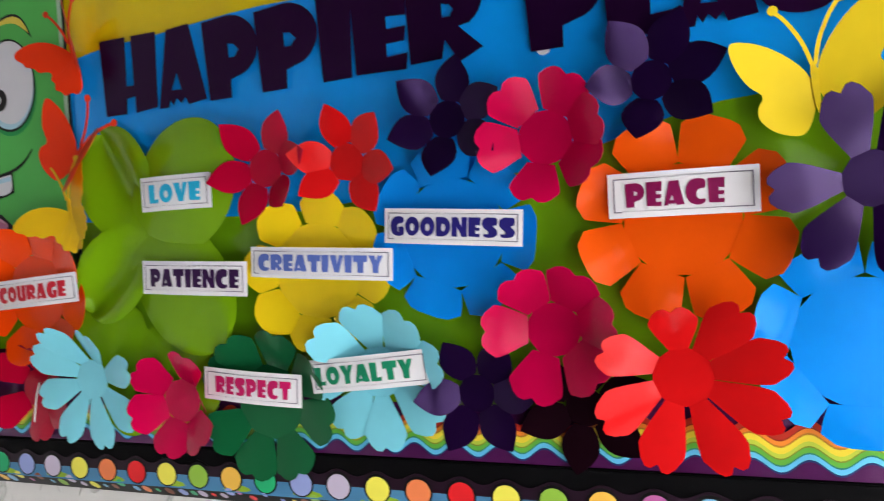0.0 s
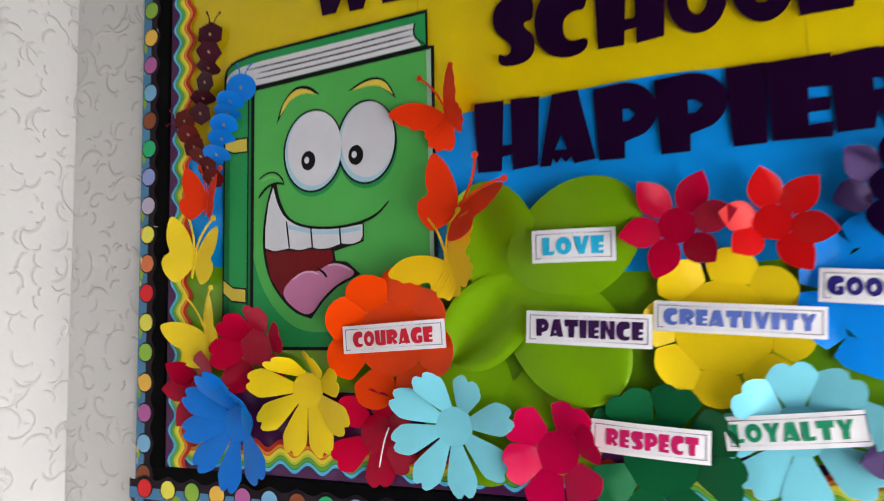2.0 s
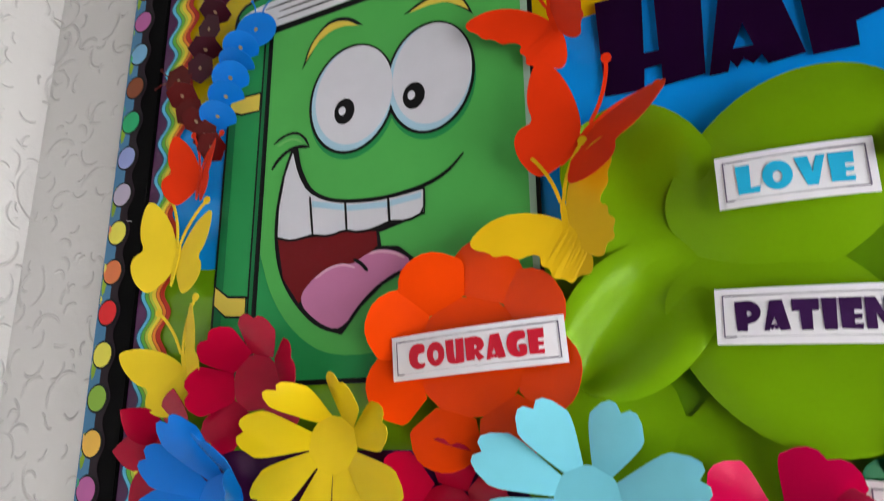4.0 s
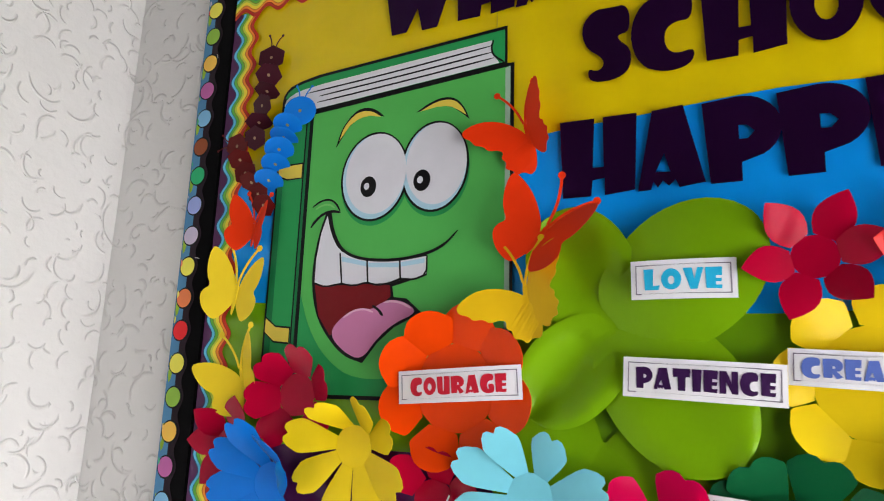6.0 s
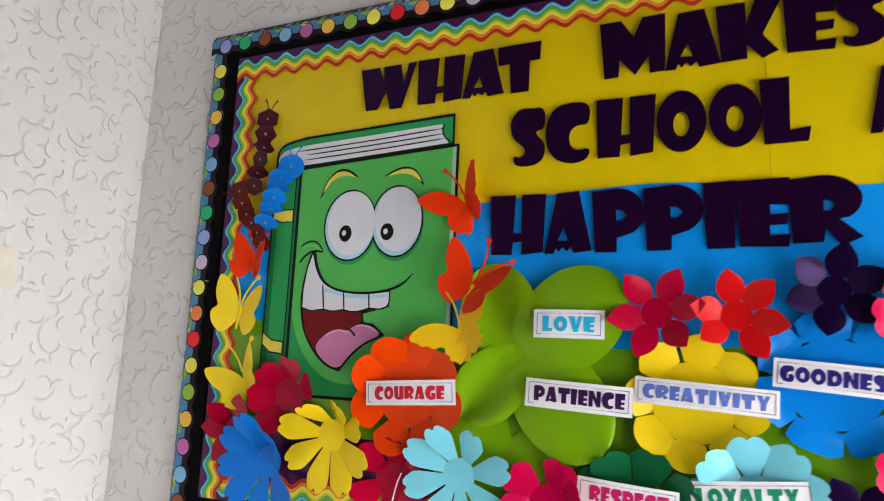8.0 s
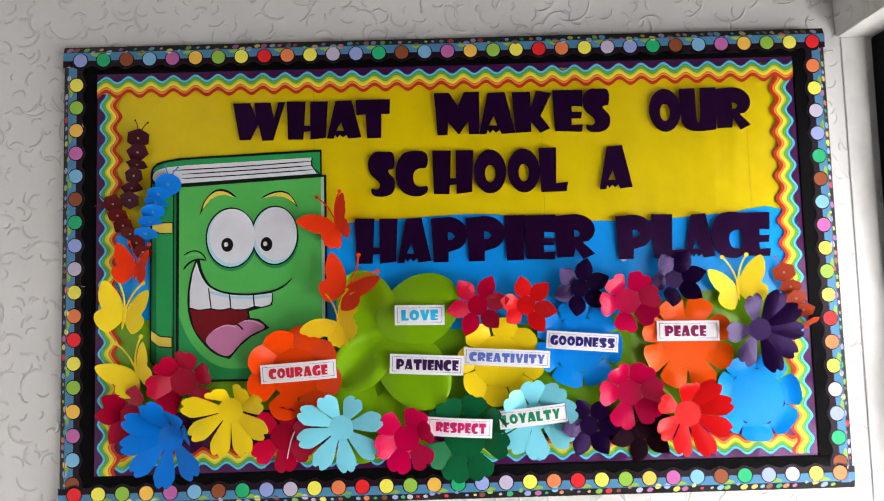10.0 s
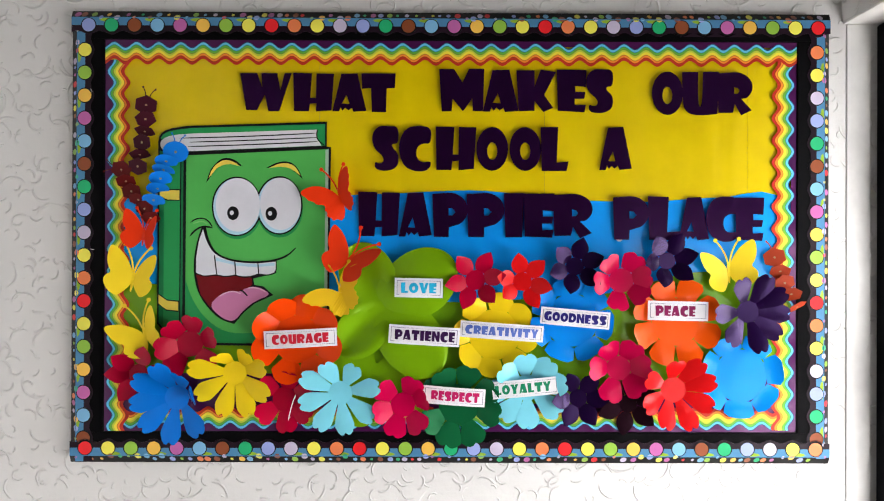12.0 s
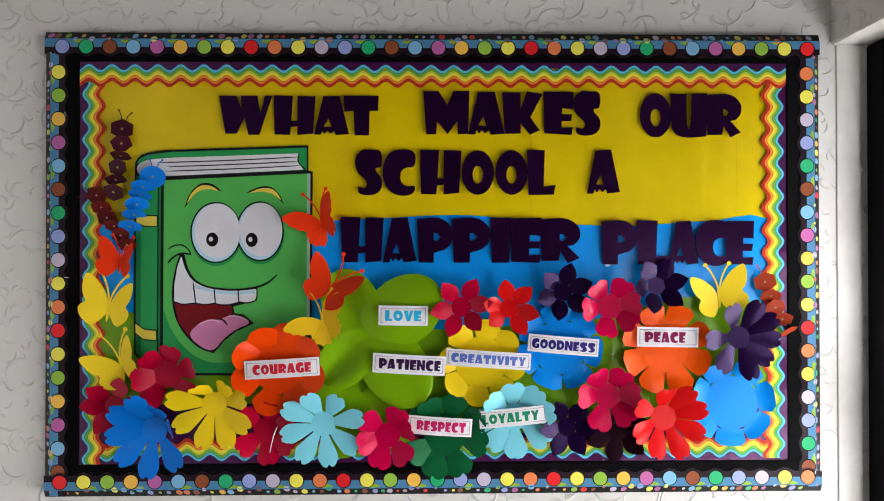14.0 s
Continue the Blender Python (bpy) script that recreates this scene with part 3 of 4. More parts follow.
print_on("spine_band", [(0.2190, 1.4670), (0.2400, 1.4520), (0.2680, 1.4490), (0.2680, 1.4270), (0.2380, 1.4300), (0.2190, 1.4450)], 4, "brow_yellow")
print_on("spine_hinge", [(0.2720, 1.8200), (0.2840, 1.8170), (0.2830, 1.3440), (0.2700, 1.3440)], 2, "black")
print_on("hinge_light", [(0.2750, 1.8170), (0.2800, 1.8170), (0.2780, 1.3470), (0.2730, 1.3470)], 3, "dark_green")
print_on("front_cover", [(0.2870, 1.8170), (0.6440, 1.8340), (0.6410, 1.3440), (0.2850, 1.3470)], 1, "green")
print_on("cover_edge", [(0.6360, 1.8320), (0.6440, 1.8340), (0.6410, 1.3440), (0.6340, 1.3440)], 2, "edge_grey")
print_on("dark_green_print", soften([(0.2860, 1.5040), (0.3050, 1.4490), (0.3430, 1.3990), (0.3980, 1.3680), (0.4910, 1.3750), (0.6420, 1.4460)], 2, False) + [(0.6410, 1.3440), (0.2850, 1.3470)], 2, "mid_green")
for cx, cz, rx, rz, px, pz in ((0.4140, 1.6890, 0.0624, 0.0749, 0.4050, 1.6720), (0.5210, 1.6920, 0.0582, 0.0735, 0.5010, 1.6710)):
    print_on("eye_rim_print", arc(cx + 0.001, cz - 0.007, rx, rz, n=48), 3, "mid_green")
    print_on("eye_outline", arc(cx, cz, rx, rz, n=48), 4, "black")
    print_on("eye_tint", arc(cx, cz, rx - 0.0038, rz - 0.0038, n=48), 5, "pale_blue")
    print_on("eye_white", arc(cx + 0.003, cz + 0.004, rx - 0.0068, rz - 0.0078, n=48), 6, "eye_white")
    print_on("pupil", arc(px, pz, 0.0146, 0.0173, n=28), 7, "black")
    print_on("glint", arc(px - 0.003, pz + 0.001, 0.0050, 0.0058, n=14), 8, "eye_white")
BROWS = (([(0.3370, 1.7480), (0.3470, 1.7820), (0.3710, 1.8080), (0.3910, 1.8120), (0.4120, 1.8050), (0.4290, 1.7890)], [(0.4050, 1.7970), (0.3820, 1.7960), (0.3600, 1.7820)]),
         ([(0.4870, 1.7860), (0.5110, 1.7990), (0.5350, 1.8040), (0.5560, 1.7980), (0.5700, 1.7810), (0.5790, 1.7590)], [(0.5650, 1.7720), (0.5460, 1.7870), (0.5210, 1.7900)]))
for top, under in BROWS:
    line = soften(top, 2, False) + soften(under, 1, False)
    print_on("eyebrow_outline", line, 3, "black")
    cx, cz = sum(p[0] for p in line) / len(line), sum(p[1] for p in line) / len(line)
    print_on("eyebrow", [(cx + (a - cx) * 0.86, cz + (b - cz) * 0.72) for a, b in line], 4, "brow_yellow")
drawn("cheek_line", [(0.2980, 1.6490), (0.3120, 1.6580), (0.3310, 1.6600), (0.3450, 1.6510), (0.3530, 1.6370)], 0.0032, 3)
drawn("cheek_light", [(0.3040, 1.6450), (0.3180, 1.6510), (0.3310, 1.6510), (0.3420, 1.6440)], 0.003, 3, "light_green")
drawn("cheek_line", [(0.2970, 1.6140), (0.3050, 1.6250), (0.3200, 1.6360), (0.3370, 1.6390), (0.3540, 1.6350)], 0.0045, 3)
smile = [(0.3370, 1.6360), (0.3420, 1.6060), (0.3580, 1.5750), (0.3830, 1.5590), (0.4170, 1.5510), (0.4650, 1.5480), (0.5130, 1.5540), (0.5430, 1.5660), (0.5630, 1.5860)]
left_lip = [(0.4090, 1.3940), (0.3750, 1.4040), (0.3450, 1.4310), (0.3190, 1.4680), (0.3070, 1.5150), (0.3070, 1.5590), (0.3160, 1.6070), (0.3270, 1.6380)]
print_on("mouth_outline", soften(left_lip, 2, False) + soften(smile[:7], 2, False) + [(0.5140, 1.5220), (0.4560, 1.5080), (0.4590, 1.4920), (0.4810, 1.4890), (0.5070, 1.4670), (0.4610, 1.4460), (0.4340, 1.4240)], 4, "black")
print_on("mouth", [(0.3130, 1.5190), (0.3620, 1.5160), (0.4100, 1.5160), (0.4520, 1.5100), (0.4540, 1.4930), (0.4300, 1.4750), (0.3890, 1.4690), (0.3480, 1.4360), (0.3240, 1.4680)], 5, "mouth_red")
print_on("tongue", soften([(0.3460, 1.4390), (0.3680, 1.4650), (0.3990, 1.4780), (0.4230, 1.4740), (0.4340, 1.4820), (0.4540, 1.4890), (0.4810, 1.4830), (0.5010, 1.4670), (0.4620, 1.4530), (0.4310, 1.4280), (0.4080, 1.3980), (0.3760, 1.4100)], 2), 6, "tongue_pink")
drawn("tongue_light", [(0.3710, 1.4630), (0.3900, 1.4740), (0.4100, 1.4760), (0.4250, 1.4700)], 0.003, 7, "tongue_light")
drawn("tongue_light", [(0.4430, 1.4840), (0.4560, 1.4860), (0.4750, 1.4820), (0.4890, 1.4740)], 0.003, 7, "tongue_light")
drawn("tongue_fold", [(0.4230, 1.4800), (0.4340, 1.4740), (0.4420, 1.4640)], 0.0042, 8)
teeth = soften([(0.3300, 1.6310), (0.3390, 1.6000), (0.3550, 1.5730), (0.3800, 1.5590), (0.4170, 1.5500), (0.4650, 1.5460), (0.5130, 1.5510)], 1, False) + [(0.5130, 1.5250), (0.4920, 1.5180), (0.4700, 1.5210), (0.4480, 1.5140), (0.4260, 1.5140), (0.4110, 1.5180), (0.3850, 1.5130), (0.3650, 1.5190), (0.3340, 1.5150), (0.3130, 1.5220), (0.3130, 1.5590), (0.3200, 1.6030)]
print_on("teeth", teeth, 7, "eye_white")
print_on("teeth_tint", [(0.3620, 1.5610), (0.4170, 1.5470), (0.4650, 1.5440), (0.5100, 1.5480), (0.5100, 1.5410), (0.4650, 1.5370), (0.4170, 1.5400), (0.3630, 1.5530)], 8, "pale_blue")
for a, b in (((0.3590, 1.5670), (0.3650, 1.5190)), ((0.4100, 1.5510), (0.4130, 1.5170)), ((0.4680, 1.5480), (0.4700, 1.5190))):
    drawn("tooth_line", [a, b], 0.003, 9, times=1, ends=0.8)
drawn("smile_line", smile, 0.0048, 9)
drawn("tooth_edge", [(0.3130, 1.5200), (0.3340, 1.5130), (0.3650, 1.5170), (0.3880, 1.5120), (0.4110, 1.5170), (0.4290, 1.5110), (0.4500, 1.5130), (0.4700, 1.5190), (0.4920, 1.5160), (0.5140, 1.5230), (0.5140, 1.5520)], 0.003, 9, ends=0.8, times=1)


# ---- paper flowers ----
def tip_of(kind, v):
    if kind == "heart":
        return 1 - 0.3 * abs(v) ** 3.2 - 0.11 * math.exp(-(v / 0.2) ** 2)
    if kind == "round":
        return 1 - 0.42 * abs(v) ** 2.6
    if kind == "wide":
        return 1 - 0.3 * abs(v) ** 4
    return 1.0


def petal_rows(kind, n, r0, L, wm, fold, curl_by, cross, wave=0.0):
    """A petal along +x as a grid: folded up at the centre's edge by fold degrees, then curling on by curl_by to its tip."""
    nu, nv = (18 if kind == "disc" else 10), (16 if kind == "disc" else 8 if kind in ("heart", "round") else 6)
    half = math.tan(math.pi / n)
    rows = []
    for i in range(nu + 1):
        u = (1 - math.cos(math.pi * i / nu)) / 2 if kind == "disc" else math.sin(math.pi / 2 * i / nu)
        row = []
        for j in range(nv + 1):
            v = 2 * j / nv - 1
            reach = u * tip_of(kind, v) ** (u ** 1.5) * L
            b0 = half * r0 * 0.93
            if kind == "point":
                w = b0 * 0.95 * (1 - u) ** 1.2 + wm * L * max(0.0, math.sin(math.pi * u)) ** 0.9
            elif kind == "wide":
                w = half * (1.0 * r0 + u * L * (0.7 - 0.3 * u))
            elif kind == "disc":
                w = wm * L * math.sqrt(max(0.002, 1 - (2 * u - 1) ** 2))
                if u < 0.5:
                    w = wm * L * (0.36 + 0.64 * w / (wm * L))
            elif kind == "round":
                w = b0 + (wm * L - b0) * math.sin(math.pi / 2 * min(1, 1.35 * u)) * (1 - 0.1 * u ** 4)
            else:
                w = (1.0 if n < 7 else 0.86) * b0 + (wm * L - (1.0 if n < 7 else 0.86) * b0) * math.sin(math.pi / 2 * min(1, 1.1 * u))
            steps = 8
            r, h = r0, 0.0
            for k in range(steps):
                a = radians(fold + curl_by * (k + 0.5) / steps * reach / L)
                r += math.cos(a) * reach / steps
                h += math.sin(a) * reach / steps
            bowed = cross * v * v * w * min(1.0, 3 * u)
            if wave:
                bowed += abs(wave) * math.cos(1.1 * math.pi * (v * math.copysign(1, wave) + 1)) * math.sqrt(w / (wm * L)) * min(1.0, 2.5 * u)
            a = radians(fold + curl_by * u)
            row.append((r - bowed * math.sin(a), v * w, 0.001 + h + bowed * math.cos(a)))
        rows.append(row)
    return rows


def flower(x, z, base, rc, L, kind, key, wm, petals, label, curl_by=-8, cross=-0.06, rough=0.16, sheen=0.42):
    """petals: the way each one points and how far it is folded up towards the room, in degrees; then its length, bow and roll, where they are its own."""
    t = thing("paper_flower", x, -base, z, label, "paper flower", "paper flowers")
    mat = card(key, rough=rough, spec=sheen, tinted=0.7)
    n = len(petals)
    rng = random.Random(int(x * 9973 + z * 7919))
    rim = []
    for phi, *_ in petals:
        rim += [(rc * 1.03 * math.cos(radians(phi + d)), rc * 1.03 * math.sin(radians(phi + d))) for d in (-130 / n, 0, 130 / n)]
    rim.sort(key=lambda p: math.atan2(p[1], p[0]))
    part("flower_centre", slab([rim], -0.0012, 0.0005), mat, t)
    for phi, fold, *own in petals:
        length, bow, wave = own or (L * rng.uniform(0.97, 1.03), cross * rng.uniform(0.5, 1.4), 0.0)
        rows = petal_rows(kind, n, rc * 0.985, length, wm, fold + rng.uniform(-2, 2), curl_by + rng.uniform(-6, 6), bow, wave)
        c, s = math.cos(radians(phi)), math.sin(radians(phi))
        grid = [[(a * c - b * s, -max(h, 0.0012 - base), a * s + b * c) for a, b, h in r] for r in rows]
        part("petal", sheet(grid), mat, t)
    return t


# the big four-petalled lime flower with leaves under it
flower(0.7670, 1.2970, 0.002, 0.002, 0.16, "disc", "lime", 0.36, ((195, 4), (250, 6), (315, 3)), "lime green card leaves under a big flower", curl_by=0, cross=0.02)
flower(0.7890, 1.4350, 0.012, 0.002, 0.21, "disc", "lime", 0.385, ((37, 15, 0.21, -0.12, 0.0), (118, 6, 0.178, 0.0, -0.010), (224, 7, 0.156, 0.0, 0.012), (310, 14, 0.205, -0.14, 0.004)), "big lime green card flower with four curved petals", curl_by=-18, rough=0.3)

# row along the sky
flower(1.0120, 1.5080, 0.034, 0.024, 0.058, "point", "crimson", 0.27, ((62, 18), (128, 36), (190, 30), (246, 18), (310, 42), (10, 34)), "crimson card flower with six pointed petals")
flower(1.1280, 1.5040, 0.030, 0.023, 0.055, "point", "red", 0.28, ((100, 24), (168, 42), (217, 44), (302, 14), (347, 24), (45, 24)), "red card flower with six pointed petals")
flower(1.2600, 1.5420, 0.020, 0.022, 0.056, "point", "violet", 0.3, ((75, 16), (20, 20), (323, 24), (257, 30), (196, 33), (137, 36)), "dark violet card flower with six pointed petals", sheen=0.34)
flower(1.4920, 1.5560, 0.012, 0.021, 0.060, "point", "violet", 0.29, ((64, 20), (14, 12), (322, 30), (255, 40), (184, 46), (122, 34)), "dark violet card flower with six pointed petals", sheen=0.34)
flower(1.3750, 1.5070, 0.020, 0.030, 0.054, "heart", "pink", 0.54, ((127, 40), (62, 42), (12, 48), (322, 44), (258, 34), (186, 38)), "magenta card flower with notched petals")

# flowers with word cards
flower(0.5710, 1.3590, 0.021, 0.058, 0.060, "round", "orange", 0.66, ((155, 30), (115, 30), (74, 16), (32, 18), (345, 9), (300, 16), (254, 20), (199, 13)), "orange card flower with eight rounded petals", curl_by=4)
flower(1.0620, 1.3700, 0.006, 0.062, 0.048, "round", "gold", 0.7, ((80, 16), (38, 14), (352, 14), (308, 14), (262, 24), (220, 33), (175, 28), (128, 20)), "yellow card flower with rounded petals")
flower(1.2540, 1.4070, 0.012, 0.064, 0.042, "wide", "sky", 0.5, ((250, 1), (301, 1), (353, 3), (44, 2), (96, 1), (147, 2), (199, 3)), "bright blue card flower with broad petals", curl_by=14, cross=-0.1)
flower(1.5140, 1.4040, 0.014, 0.058, 0.056, "wide", "peace", 0.5, ((112, 2), (68, 2), (22, 4), (338, 2), (293, 0), (247, 0), (202, 3), (157, 3)), "orange card flower with broad slit petals", curl_by=24, cross=-0.08)
flower(0.9740, 1.1950, 0.006, 0.050, 0.060, "heart", "dkgreen", 0.55, ((152, 24), (118, 34), (74, 26), (28, 30), (345, 20), (294, 14), (252, 14), (210, 27)), "dark green card flower with rounded petals")
flower(1.1430, 1.2380, 0.010, 0.032, 0.074, "heart", "aqua", 0.4, ((142, 44), (96, 36), (52, 34), (10, 30), (322, 16), (272, 5), (232, 5), (186, 8)), "pale aqua card flower with notched petals")

# lower row and edges
flower(0.1730, 1.2700, 0.008, 0.024, 0.058, "point", "crimson", 0.3, ((180, 14), (236, 14), (138, 38), (72, 30), (2, 42), (302, 28)), "crimson card flower with pointed petals")
flower(0.3030, 1.3450, 0.014, 0.032, 0.056, "heart", "crimson", 0.5, ((78, 36), (18, 38), (318, 16), (236, 24), (188, 36), (132, 54)), "crimson card flower with notched petals")
flower(0.2780, 1.2160, 0.030, 0.030, 0.088, "heart", "blue", 0.28, ((15, 64), (66, 58), (112, 44), (154, 20), (188, 10), (222, 8), (262, 8), (308, 22)), "blue card flower with long notched petals")
flower(0.4190, 1.2760, 0.028, 0.029, 0.086, "heart", "gold", 0.28, ((14, 42), (52, 56), (112, 70), (172, 16), (212, 8), (253, 5), (291, 8), (328, 24)), "yellow card flower with long notched petals")
flower(0.5370, 1.2070, 0.006, 0.030, 0.056, "heart", "crimson", 0.5, ((20, 30), (76, 34), (140, 34), (216, 44), (276, 10), (326, 20)), "crimson card flower behind its neighbours")
flower(0.6800, 1.2280, 0.030, 0.029, 0.080, "heart", "aqua", 0.3, ((112, 42), (60, 44), (12, 26), (322, 10), (278, 6), (238, 6), (196, 8), (155, 18)), "pale aqua card flower with eight notched petals")
flower(0.8340, 1.1970, 0.018, 0.030, 0.055, "heart", "pink", 0.54, ((140, 34), (66, 36), (20, 50), (310, 34), (252, 20), (196, 38)), "magenta card flower with notched petals")
flower(1.2710, 1.2130, 0.012, 0.022, 0.057, "point", "violet", 0.3, ((115, 24), (54, 20), (0, 16), (302, 12), (242, 14), (183, 38)), "dark violet card flower with six pointed petals", sheen=0.34)
flower(1.3980, 1.1970, 0.004, 0.022, 0.060, "point", "plum", 0.28, ((20, 8), (80, 8), (140, 8), (200, 8), (260, 8), (320, 8)), "very dark plum card flower behind others", rough=0.4, sheen=0.06)
flower(1.3700, 1.2890, 0.018, 0.030, 0.058, "heart", "pink", 0.53, ((178, 32), (120, 38), (62, 42), (8, 45), (312, 36), (250, 20)), "magenta card flower with notched petals")
flower(1.5060, 1.2360, 0.020, 0.031, 0.078, "heart", "red", 0.31, ((155, 44), (205, 41), (250, 32), (296, 14), (336, 10), (14, 18), (52, 34), (96, 50)), "red card flower with eight notched petals")
flower(1.6890, 1.4310, 0.024, 0.027, 0.080, "heart", "violet", 0.3, ((183, 32), (232, 29), (284, 20), (322, 10), (357, 10), (30, 18), (64, 26), (112, 38)), "dark violet card flower with eight notched petals", sheen=0.34)
flower(1.6760, 1.2700, 0.014, 0.064, 0.042, "wide", "sky", 0.5, ((10, 3), (61, 1), (113, 1), (164, 3), (216, 3), (267, 1), (318, 1)), "bright blue card flower with broad petals", curl_by=24, cross=-0.08)

# ---- word cards ----
CARD_WHITE = paper("word_card_white", (0.8, 0.79, 0.82), rough=0.45)
RULE = paper("word_card_rule", (0.16, 0.14, 0.2), rough=0.5)


def word_card(word, tl, tr, bl, depth, color, bow=0.004, span=0.82, shift=0.0):
    (ax, az), (bx, bz), (cx, cz) = tl, tr, bl
    w, h = math.hypot(bx - ax, bz - az), math.hypot(cx - ax, cz - az)
    t = thing("word_card", (bx + cx) / 2, -depth, (bz + cz) / 2, "white paper strip printed with the word " + word, "word card", "word cards")

    def bend(bm):
        for v in bm.verts:
            v.co.y -= bow * (1 - (2 * v.co.x / w) ** 2)
        return bm

    grid = [[(-w / 2 + w * i / 10, -bow * (1 - (2 * i / 10 - 1) ** 2), -h / 2 + h * j / 2) for i in range(11)] for j in range(3)]
    part("strip", sheet(grid, 0.0005), CARD_WHITE, t)
    m, k = h * 0.12, 0.0011
    ring = lambda d: [(-w / 2 + d + (w - 2 * d) * i / 12, -h / 2 + d) for i in range(13)] + [(w / 2 - d - (w - 2 * d) * i / 12, h / 2 - d) for i in range(13)]
    part("rule", bend(slab([ring(m), ring(m + k)[::-1]], -0.0007, 0.0002)), RULE, t)
    widths = [{"I": 0.55, "W": 1.3, "M": 1.3, "L": 0.8, "E": 0.8}.get(c, 1.0) for c in word]
    inner = w * span
    unit = inner / (sum(widths) + 0.08 * (len(word) - 1))
    x = -inner / 2 + shift * w
    ink = paper("ink_" + word.lower(), color, rough=0.4)
    for c, g in zip(word, widths):
        part("printed_letter", bend(slab(glyph(c, x, -h * 0.27, x + g * unit, h * 0.27), -0.0008, 0.0002)), ink, t)
        x += (g + 0.08) * unit
    t.rotation_euler = (0, -math.atan2(bz - az, bx - ax), 0)
    return t


word_card("LOVE", (0.8140, 1.5130), (0.9320, 1.5110), (0.8140, 1.4660), .045, (0.02, 0.42, 0.68), span=0.74, shift=0.00)
word_card("PATIENCE", (0.8020, 1.3990), (0.9760, 1.3890), (0.7970, 1.3530), .039, (0.035, 0.008, 0.06), span=0.85, shift=0.01)
word_card("CREATIVITY", (0.9770, 1.4080), (1.1820, 1.3940), (0.9740, 1.3680), .030, (0.1, 0.16, 0.5), bow=0.006, span=0.88, shift=0.00)
word_card("GOODNESS", (1.1760, 1.4430), (1.3470, 1.4280), (1.1720, 1.4010), .031, (0.02, 0.015, 0.16), bow=0.005, span=0.90, shift=0.00)
word_card("PEACE", (1.4420, 1.4580), (1.5920, 1.4550), (1.4390, 1.4100), .026, (0.2, 0.006, 0.07), span=0.66, shift=-0.05)
word_card("COURAGE", (0.4910, 1.3800), (0.6700, 1.3900), (0.4950, 1.3360), .037, (0.55, 0.015, 0.035), bow=0.005, span=0.78, shift=0.00)
word_card("RESPECT", (0.8840, 1.2480), (1.0380, 1.2370), (0.8830, 1.2040), .029, (0.5, 0.01, 0.11), bow=0.005, span=0.77, shift=0.02)
word_card("LOYALTY", (1.0560, 1.2560), (1.2200, 1.2710), (1.0540, 1.2130), .031, (0.01, 0.22, 0.11), span=0.84, shift=-0.04)

# ---- butterflies ----
WING = [(.03, .2), (.2, .55), (.45, .86), (.76, 1.06), (.88, 1.02), (.92, .7), (.86, .36), (.7, .14), (.88, .02), (.93, -.16), (.8, -.42), (.52, -.62), (.36, -.58), (.16, -.36), (.03, -.16)]
LACE = [(.03, .22), (.2, .66), (.5, .98), (.92, 1.12), (1.04, 1.0), (.96, .78), (1.0, .66), (.86, .5), (.88, .34), (.7, .2), (.66, .06), (.8, .0), (.76, -.14), (.9, -.24), (.8, -.38), (.84, -.52), (.66, -.56), (.6, -.74), (.4, -.7), (.16, -.46), (.03, -.2)]


def butterfly(x, z, depth, size, spin, fold_l, fold_r, key, label, outline=WING, right=1.0, droop=0):
    t = thing("paper_butterfly", x, -depth, z, label, "paper butterfly", "paper butterflies")
    mat = card(key, rough=0.36)
    edge = soften(outline, 2)
    for sgn, fold in ((-1, fold_l), (1, fold_r)):
        bm = slab([[(a * size * sgn * (right if sgn > 0 else 1), b * size * (0.5 + 0.5 * right if sgn > 0 else 1)) for a, b in edge]], 0.0, 0.0006)
        if sgn < 0:
            bmesh.ops.rotate(bm, verts=bm.verts[:], cent=(0, 0, 0), matrix=Matrix.Rotation(radians(-droop), 3, "Y"))
        c, s = math.cos(radians(fold)), math.sin(radians(fold))
        for v in bm.verts:
            r = abs(v.co.x)
            v.co.y -= r * s
            v.co.x *= c
        part("wing", bm, mat, t)
    part("body", slab([soften([(-.05, .3), (.05, .3), (.045, -.25), (.0, -.5), (-.045, -.25)], 1)], -0.002 / size, 0.002 / size), mat, t).scale = (size, size, size)
    for sgn in (-1, 1):
        line = stroke(soften([(0.02 * sgn, .25), (.1 * sgn, .6), (.28 * sgn, .95), (.42 * sgn, 1.12)], 2, False), 0.055, 0.9)
        bm = slab([line], -0.004 / size, 0.001 / size)
        slab([arc(.43 * sgn, 1.14, .075, .075, n=12)], -0.0042 / size, 0.0012 / size, bm)
        part("antenna", bm, mat, t).scale = (size, size, size)
    t.rotation_euler = (0, radians(-spin), 0)
    return t


butterfly(0.1590, 1.5060, 0.012, 0.0740, -10, 12, 10, "lemon", "yellow card butterfly with folded wings", right=0.8)
butterfly(0.1900, 1.3680, 0.012, 0.0720, 14, 14, 30, "lemon", "yellow card butterfly with folded wings", right=0.8, droop=26)
butterfly(0.1850, 1.6150, 0.010, 0.0582, -8, 20, 30, "scarlet", "small orange red card butterfly", right=0.75)
butterfly(0.6740, 1.7150, 0.012, 0.0660, 14, 15, 42, "scarlet", "orange card butterfly beside the poster", LACE, right=0.8, droop=30)
butterfly(0.7000, 1.5560, 0.042, 0.0700, -42, 12, 40, "scarlet", "orange card butterfly beside the poster", right=1.05, droop=24)
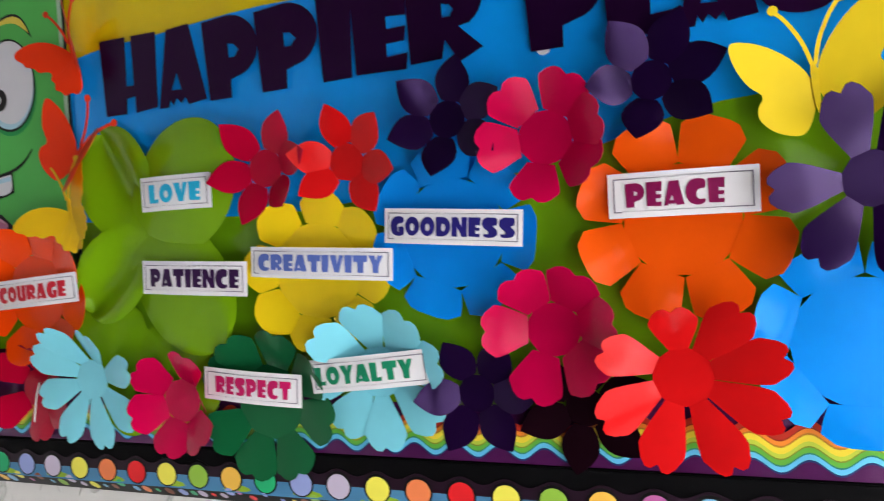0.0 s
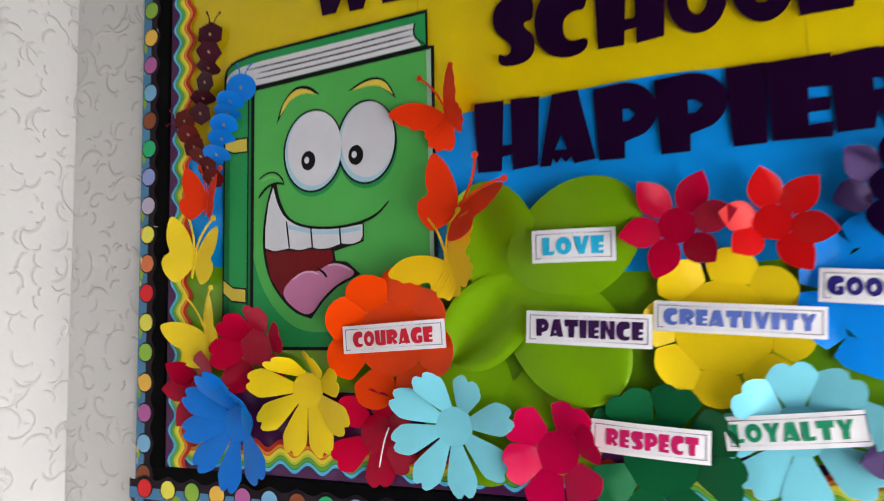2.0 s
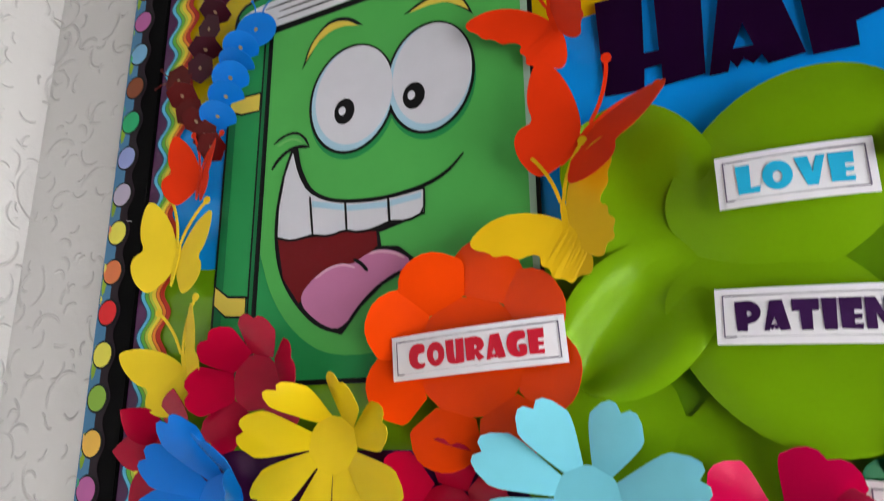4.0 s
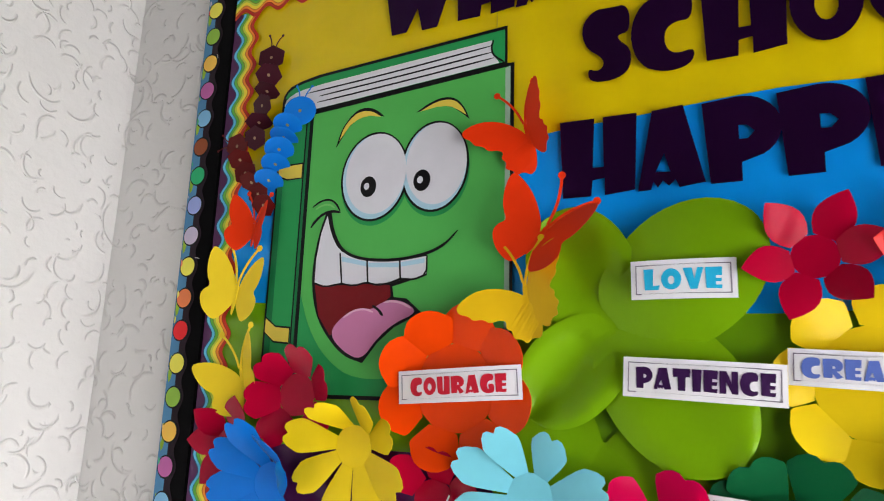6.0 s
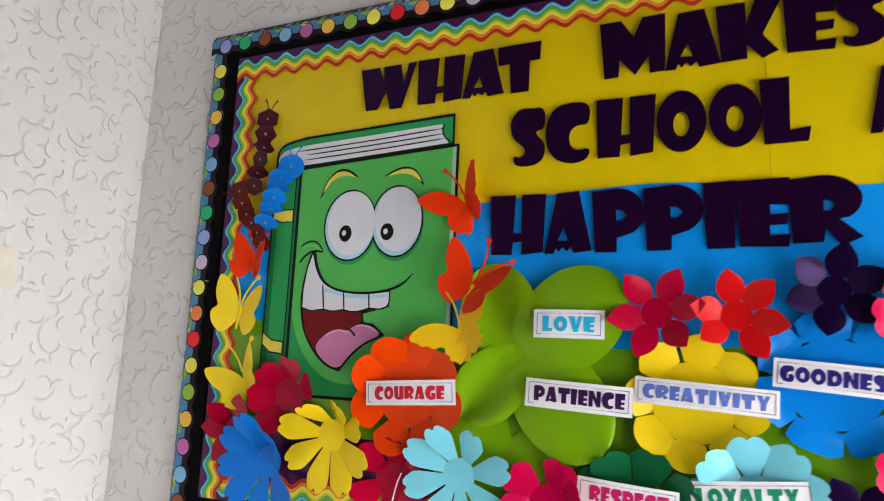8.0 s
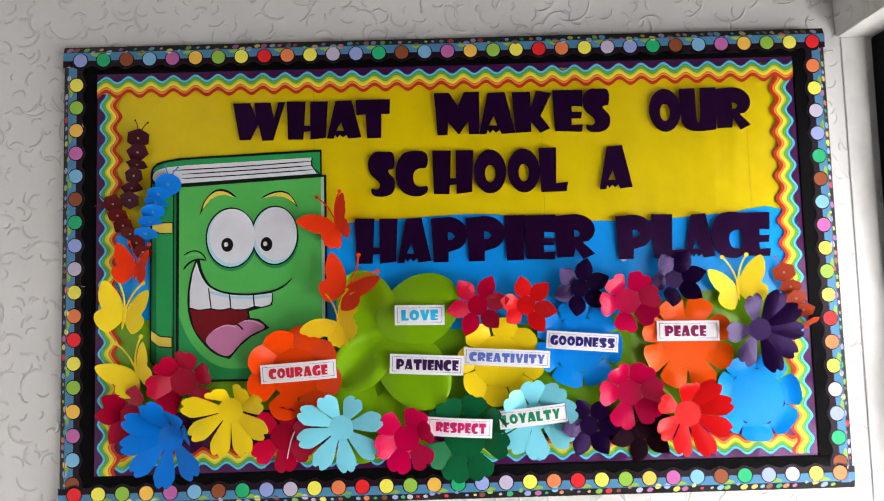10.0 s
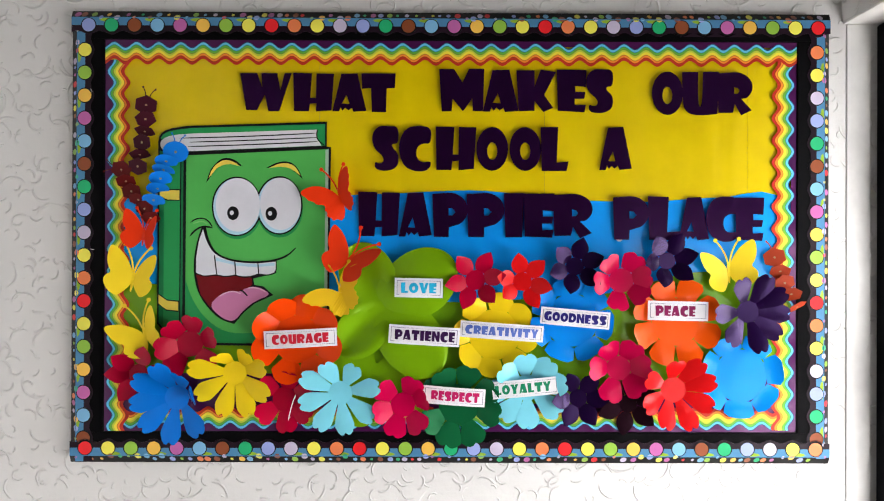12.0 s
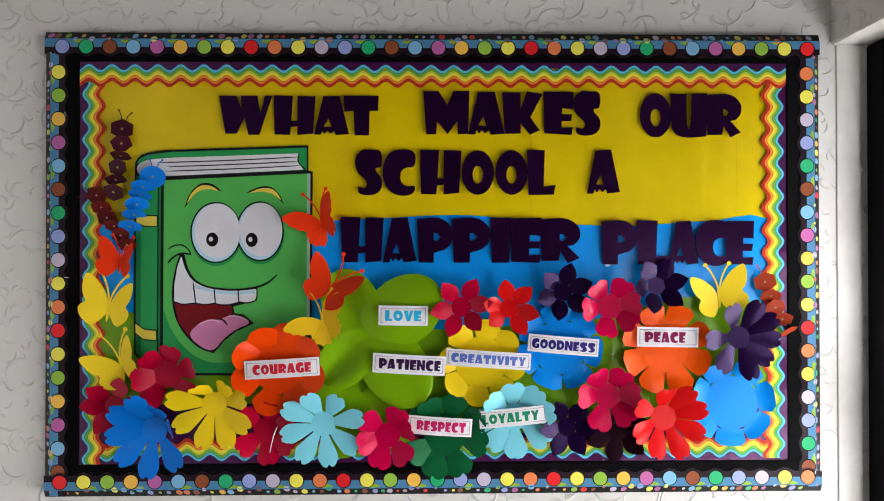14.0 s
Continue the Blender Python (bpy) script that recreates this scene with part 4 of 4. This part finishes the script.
butterfly(0.6800, 1.4780, 0.044, 0.0640, 4, 16, 20, "mustard", "mustard yellow card butterfly with lacy wings", LACE, right=0.9, droop=56)
butterfly(1.6470, 1.5310, 0.012, 0.0690, 4, 14, 10, "lemon", "yellow card butterfly with wide wings", right=1.1, droop=18)

# ---- caterpillars ----


def caterpillar(points, size, key, label, tips, sides=6, head_spin=0):
    x, z = points[0]
    t = thing("paper_caterpillar", x, -0.006, z, label, "paper caterpillar", "paper caterpillars")
    mat = card(key, rough=0.4)
    pin = paper("brass_pin", (0.35, 0.25, 0.14), rough=0.3)
    for i, (a, b) in enumerate(points):
        seg = part("segment", slab([arc(0, 0, size * (1.1 if i == 0 else 1), size * (0.95 if i == 0 else 0.85), 30, 390, n=sides)], 0.0, 0.0007), mat, t)
        seg.location = (a - x, -0.006 - 0.003 * (i % 2), b - z)
        seg.rotation_euler = (radians(tips[i]), radians(random.uniform(-18, 18)), radians(random.uniform(-12, 12)))
        part("pin", slab([arc(0, 0, size * 0.11, size * 0.11, n=10)], -0.0004, 0.0003), pin, seg)
    for sgn in (-1, 1):
        c, s = math.cos(radians(head_spin)), math.sin(radians(head_spin))
        pts = [(sgn * 0.2, .8), (sgn * 0.3, 1.2), (sgn * .6, 1.6)]
        pts = [((a * c - b * s) * size, (a * s + b * c) * size) for a, b in pts]
        bm = slab([stroke(soften(pts, 1, False), 0.0022, 0.9)], -0.0075, 0.0006)
        slab([arc(pts[-1][0], pts[-1][1], 0.0026, 0.0026, n=10)], -0.0077, 0.0006, bm)
        part("feeler", bm, mat, t)
    return t


caterpillar([(0.1900, 1.9410), (0.1900, 1.9050), (0.1870, 1.8750), (0.1810, 1.8470), (0.1750, 1.8170), (0.1710, 1.7870)], 0.0263, "cocoa", "dark plum folded card caterpillar", (0, 34, 60, 12, 62, 14), head_spin=-12)
caterpillar([(0.1290, 1.7790), (0.1420, 1.7500), (0.1540, 1.7250), (0.1730, 1.7040), (0.1870, 1.6820), (0.2040, 1.6590)], 0.0250, "maroon", "dark maroon folded card caterpillar", (8, 40, 10, 44, 14, 40), head_spin=75)
caterpillar([(0.2640, 1.8240), (0.2420, 1.8000), (0.2340, 1.7790), (0.2280, 1.7570), (0.2200, 1.7320), (0.2110, 1.7030)], 0.0277, "cobalt", "blue caterpillar of overlapping card discs", (4, 52, 58, 46, 56, 52), sides=24, head_spin=-10)
caterpillar([(1.7620, 1.5660), (1.7750, 1.5310), (1.7880, 1.5020), (1.8030, 1.4740), (1.8190, 1.4420)], 0.0263, "brick", "rust red folded card caterpillar", (0, 38, 12, 36, 48), head_spin=8)

# ---- a lump of tack, a loose curl of white tape, staples ----
tack = part("tack", slab([soften([(-0.009, 0.002), (-0.006, -0.005), (0.0, -0.007), (0.007, -0.004), (0.009, 0.003)], 2)], 0.0, 0.003), CARD_WHITE)
tack.location = (1.376, -0.0025, 1.611)
tagged(tack, "small white lump of tack under a letter", "tack")
tape = part("tape_curl", slab([stroke(soften([(0.012, 0.03), (0.004, 0.012), (-0.002, -0.012), (-0.006, -0.032)], 2, False), 0.0022, 0.6)], 0.0, 0.0008), CARD_WHITE)
tape.location = (0.558, -0.03, 1.192)
tagged(tape, "thin loose curl of white tape hanging beside a flower", "tape")
for x, z, a in ((0.0500, 1.9780, 70), (0.0540, 1.5800, 10), (1.3360, 1.0830, 12), (1.2780, 1.0840, 5)):
    s = part("staple", box(-0.005, -0.0015, -0.0006, 0.005, 0.0, 0.0006, 0.0003), STAPLE)
    s.matrix_basis = pose(x, -0.0042, z, 0, a, 0)
    tagged(s, "loose steel staple in the black frame", "staple", "staples")
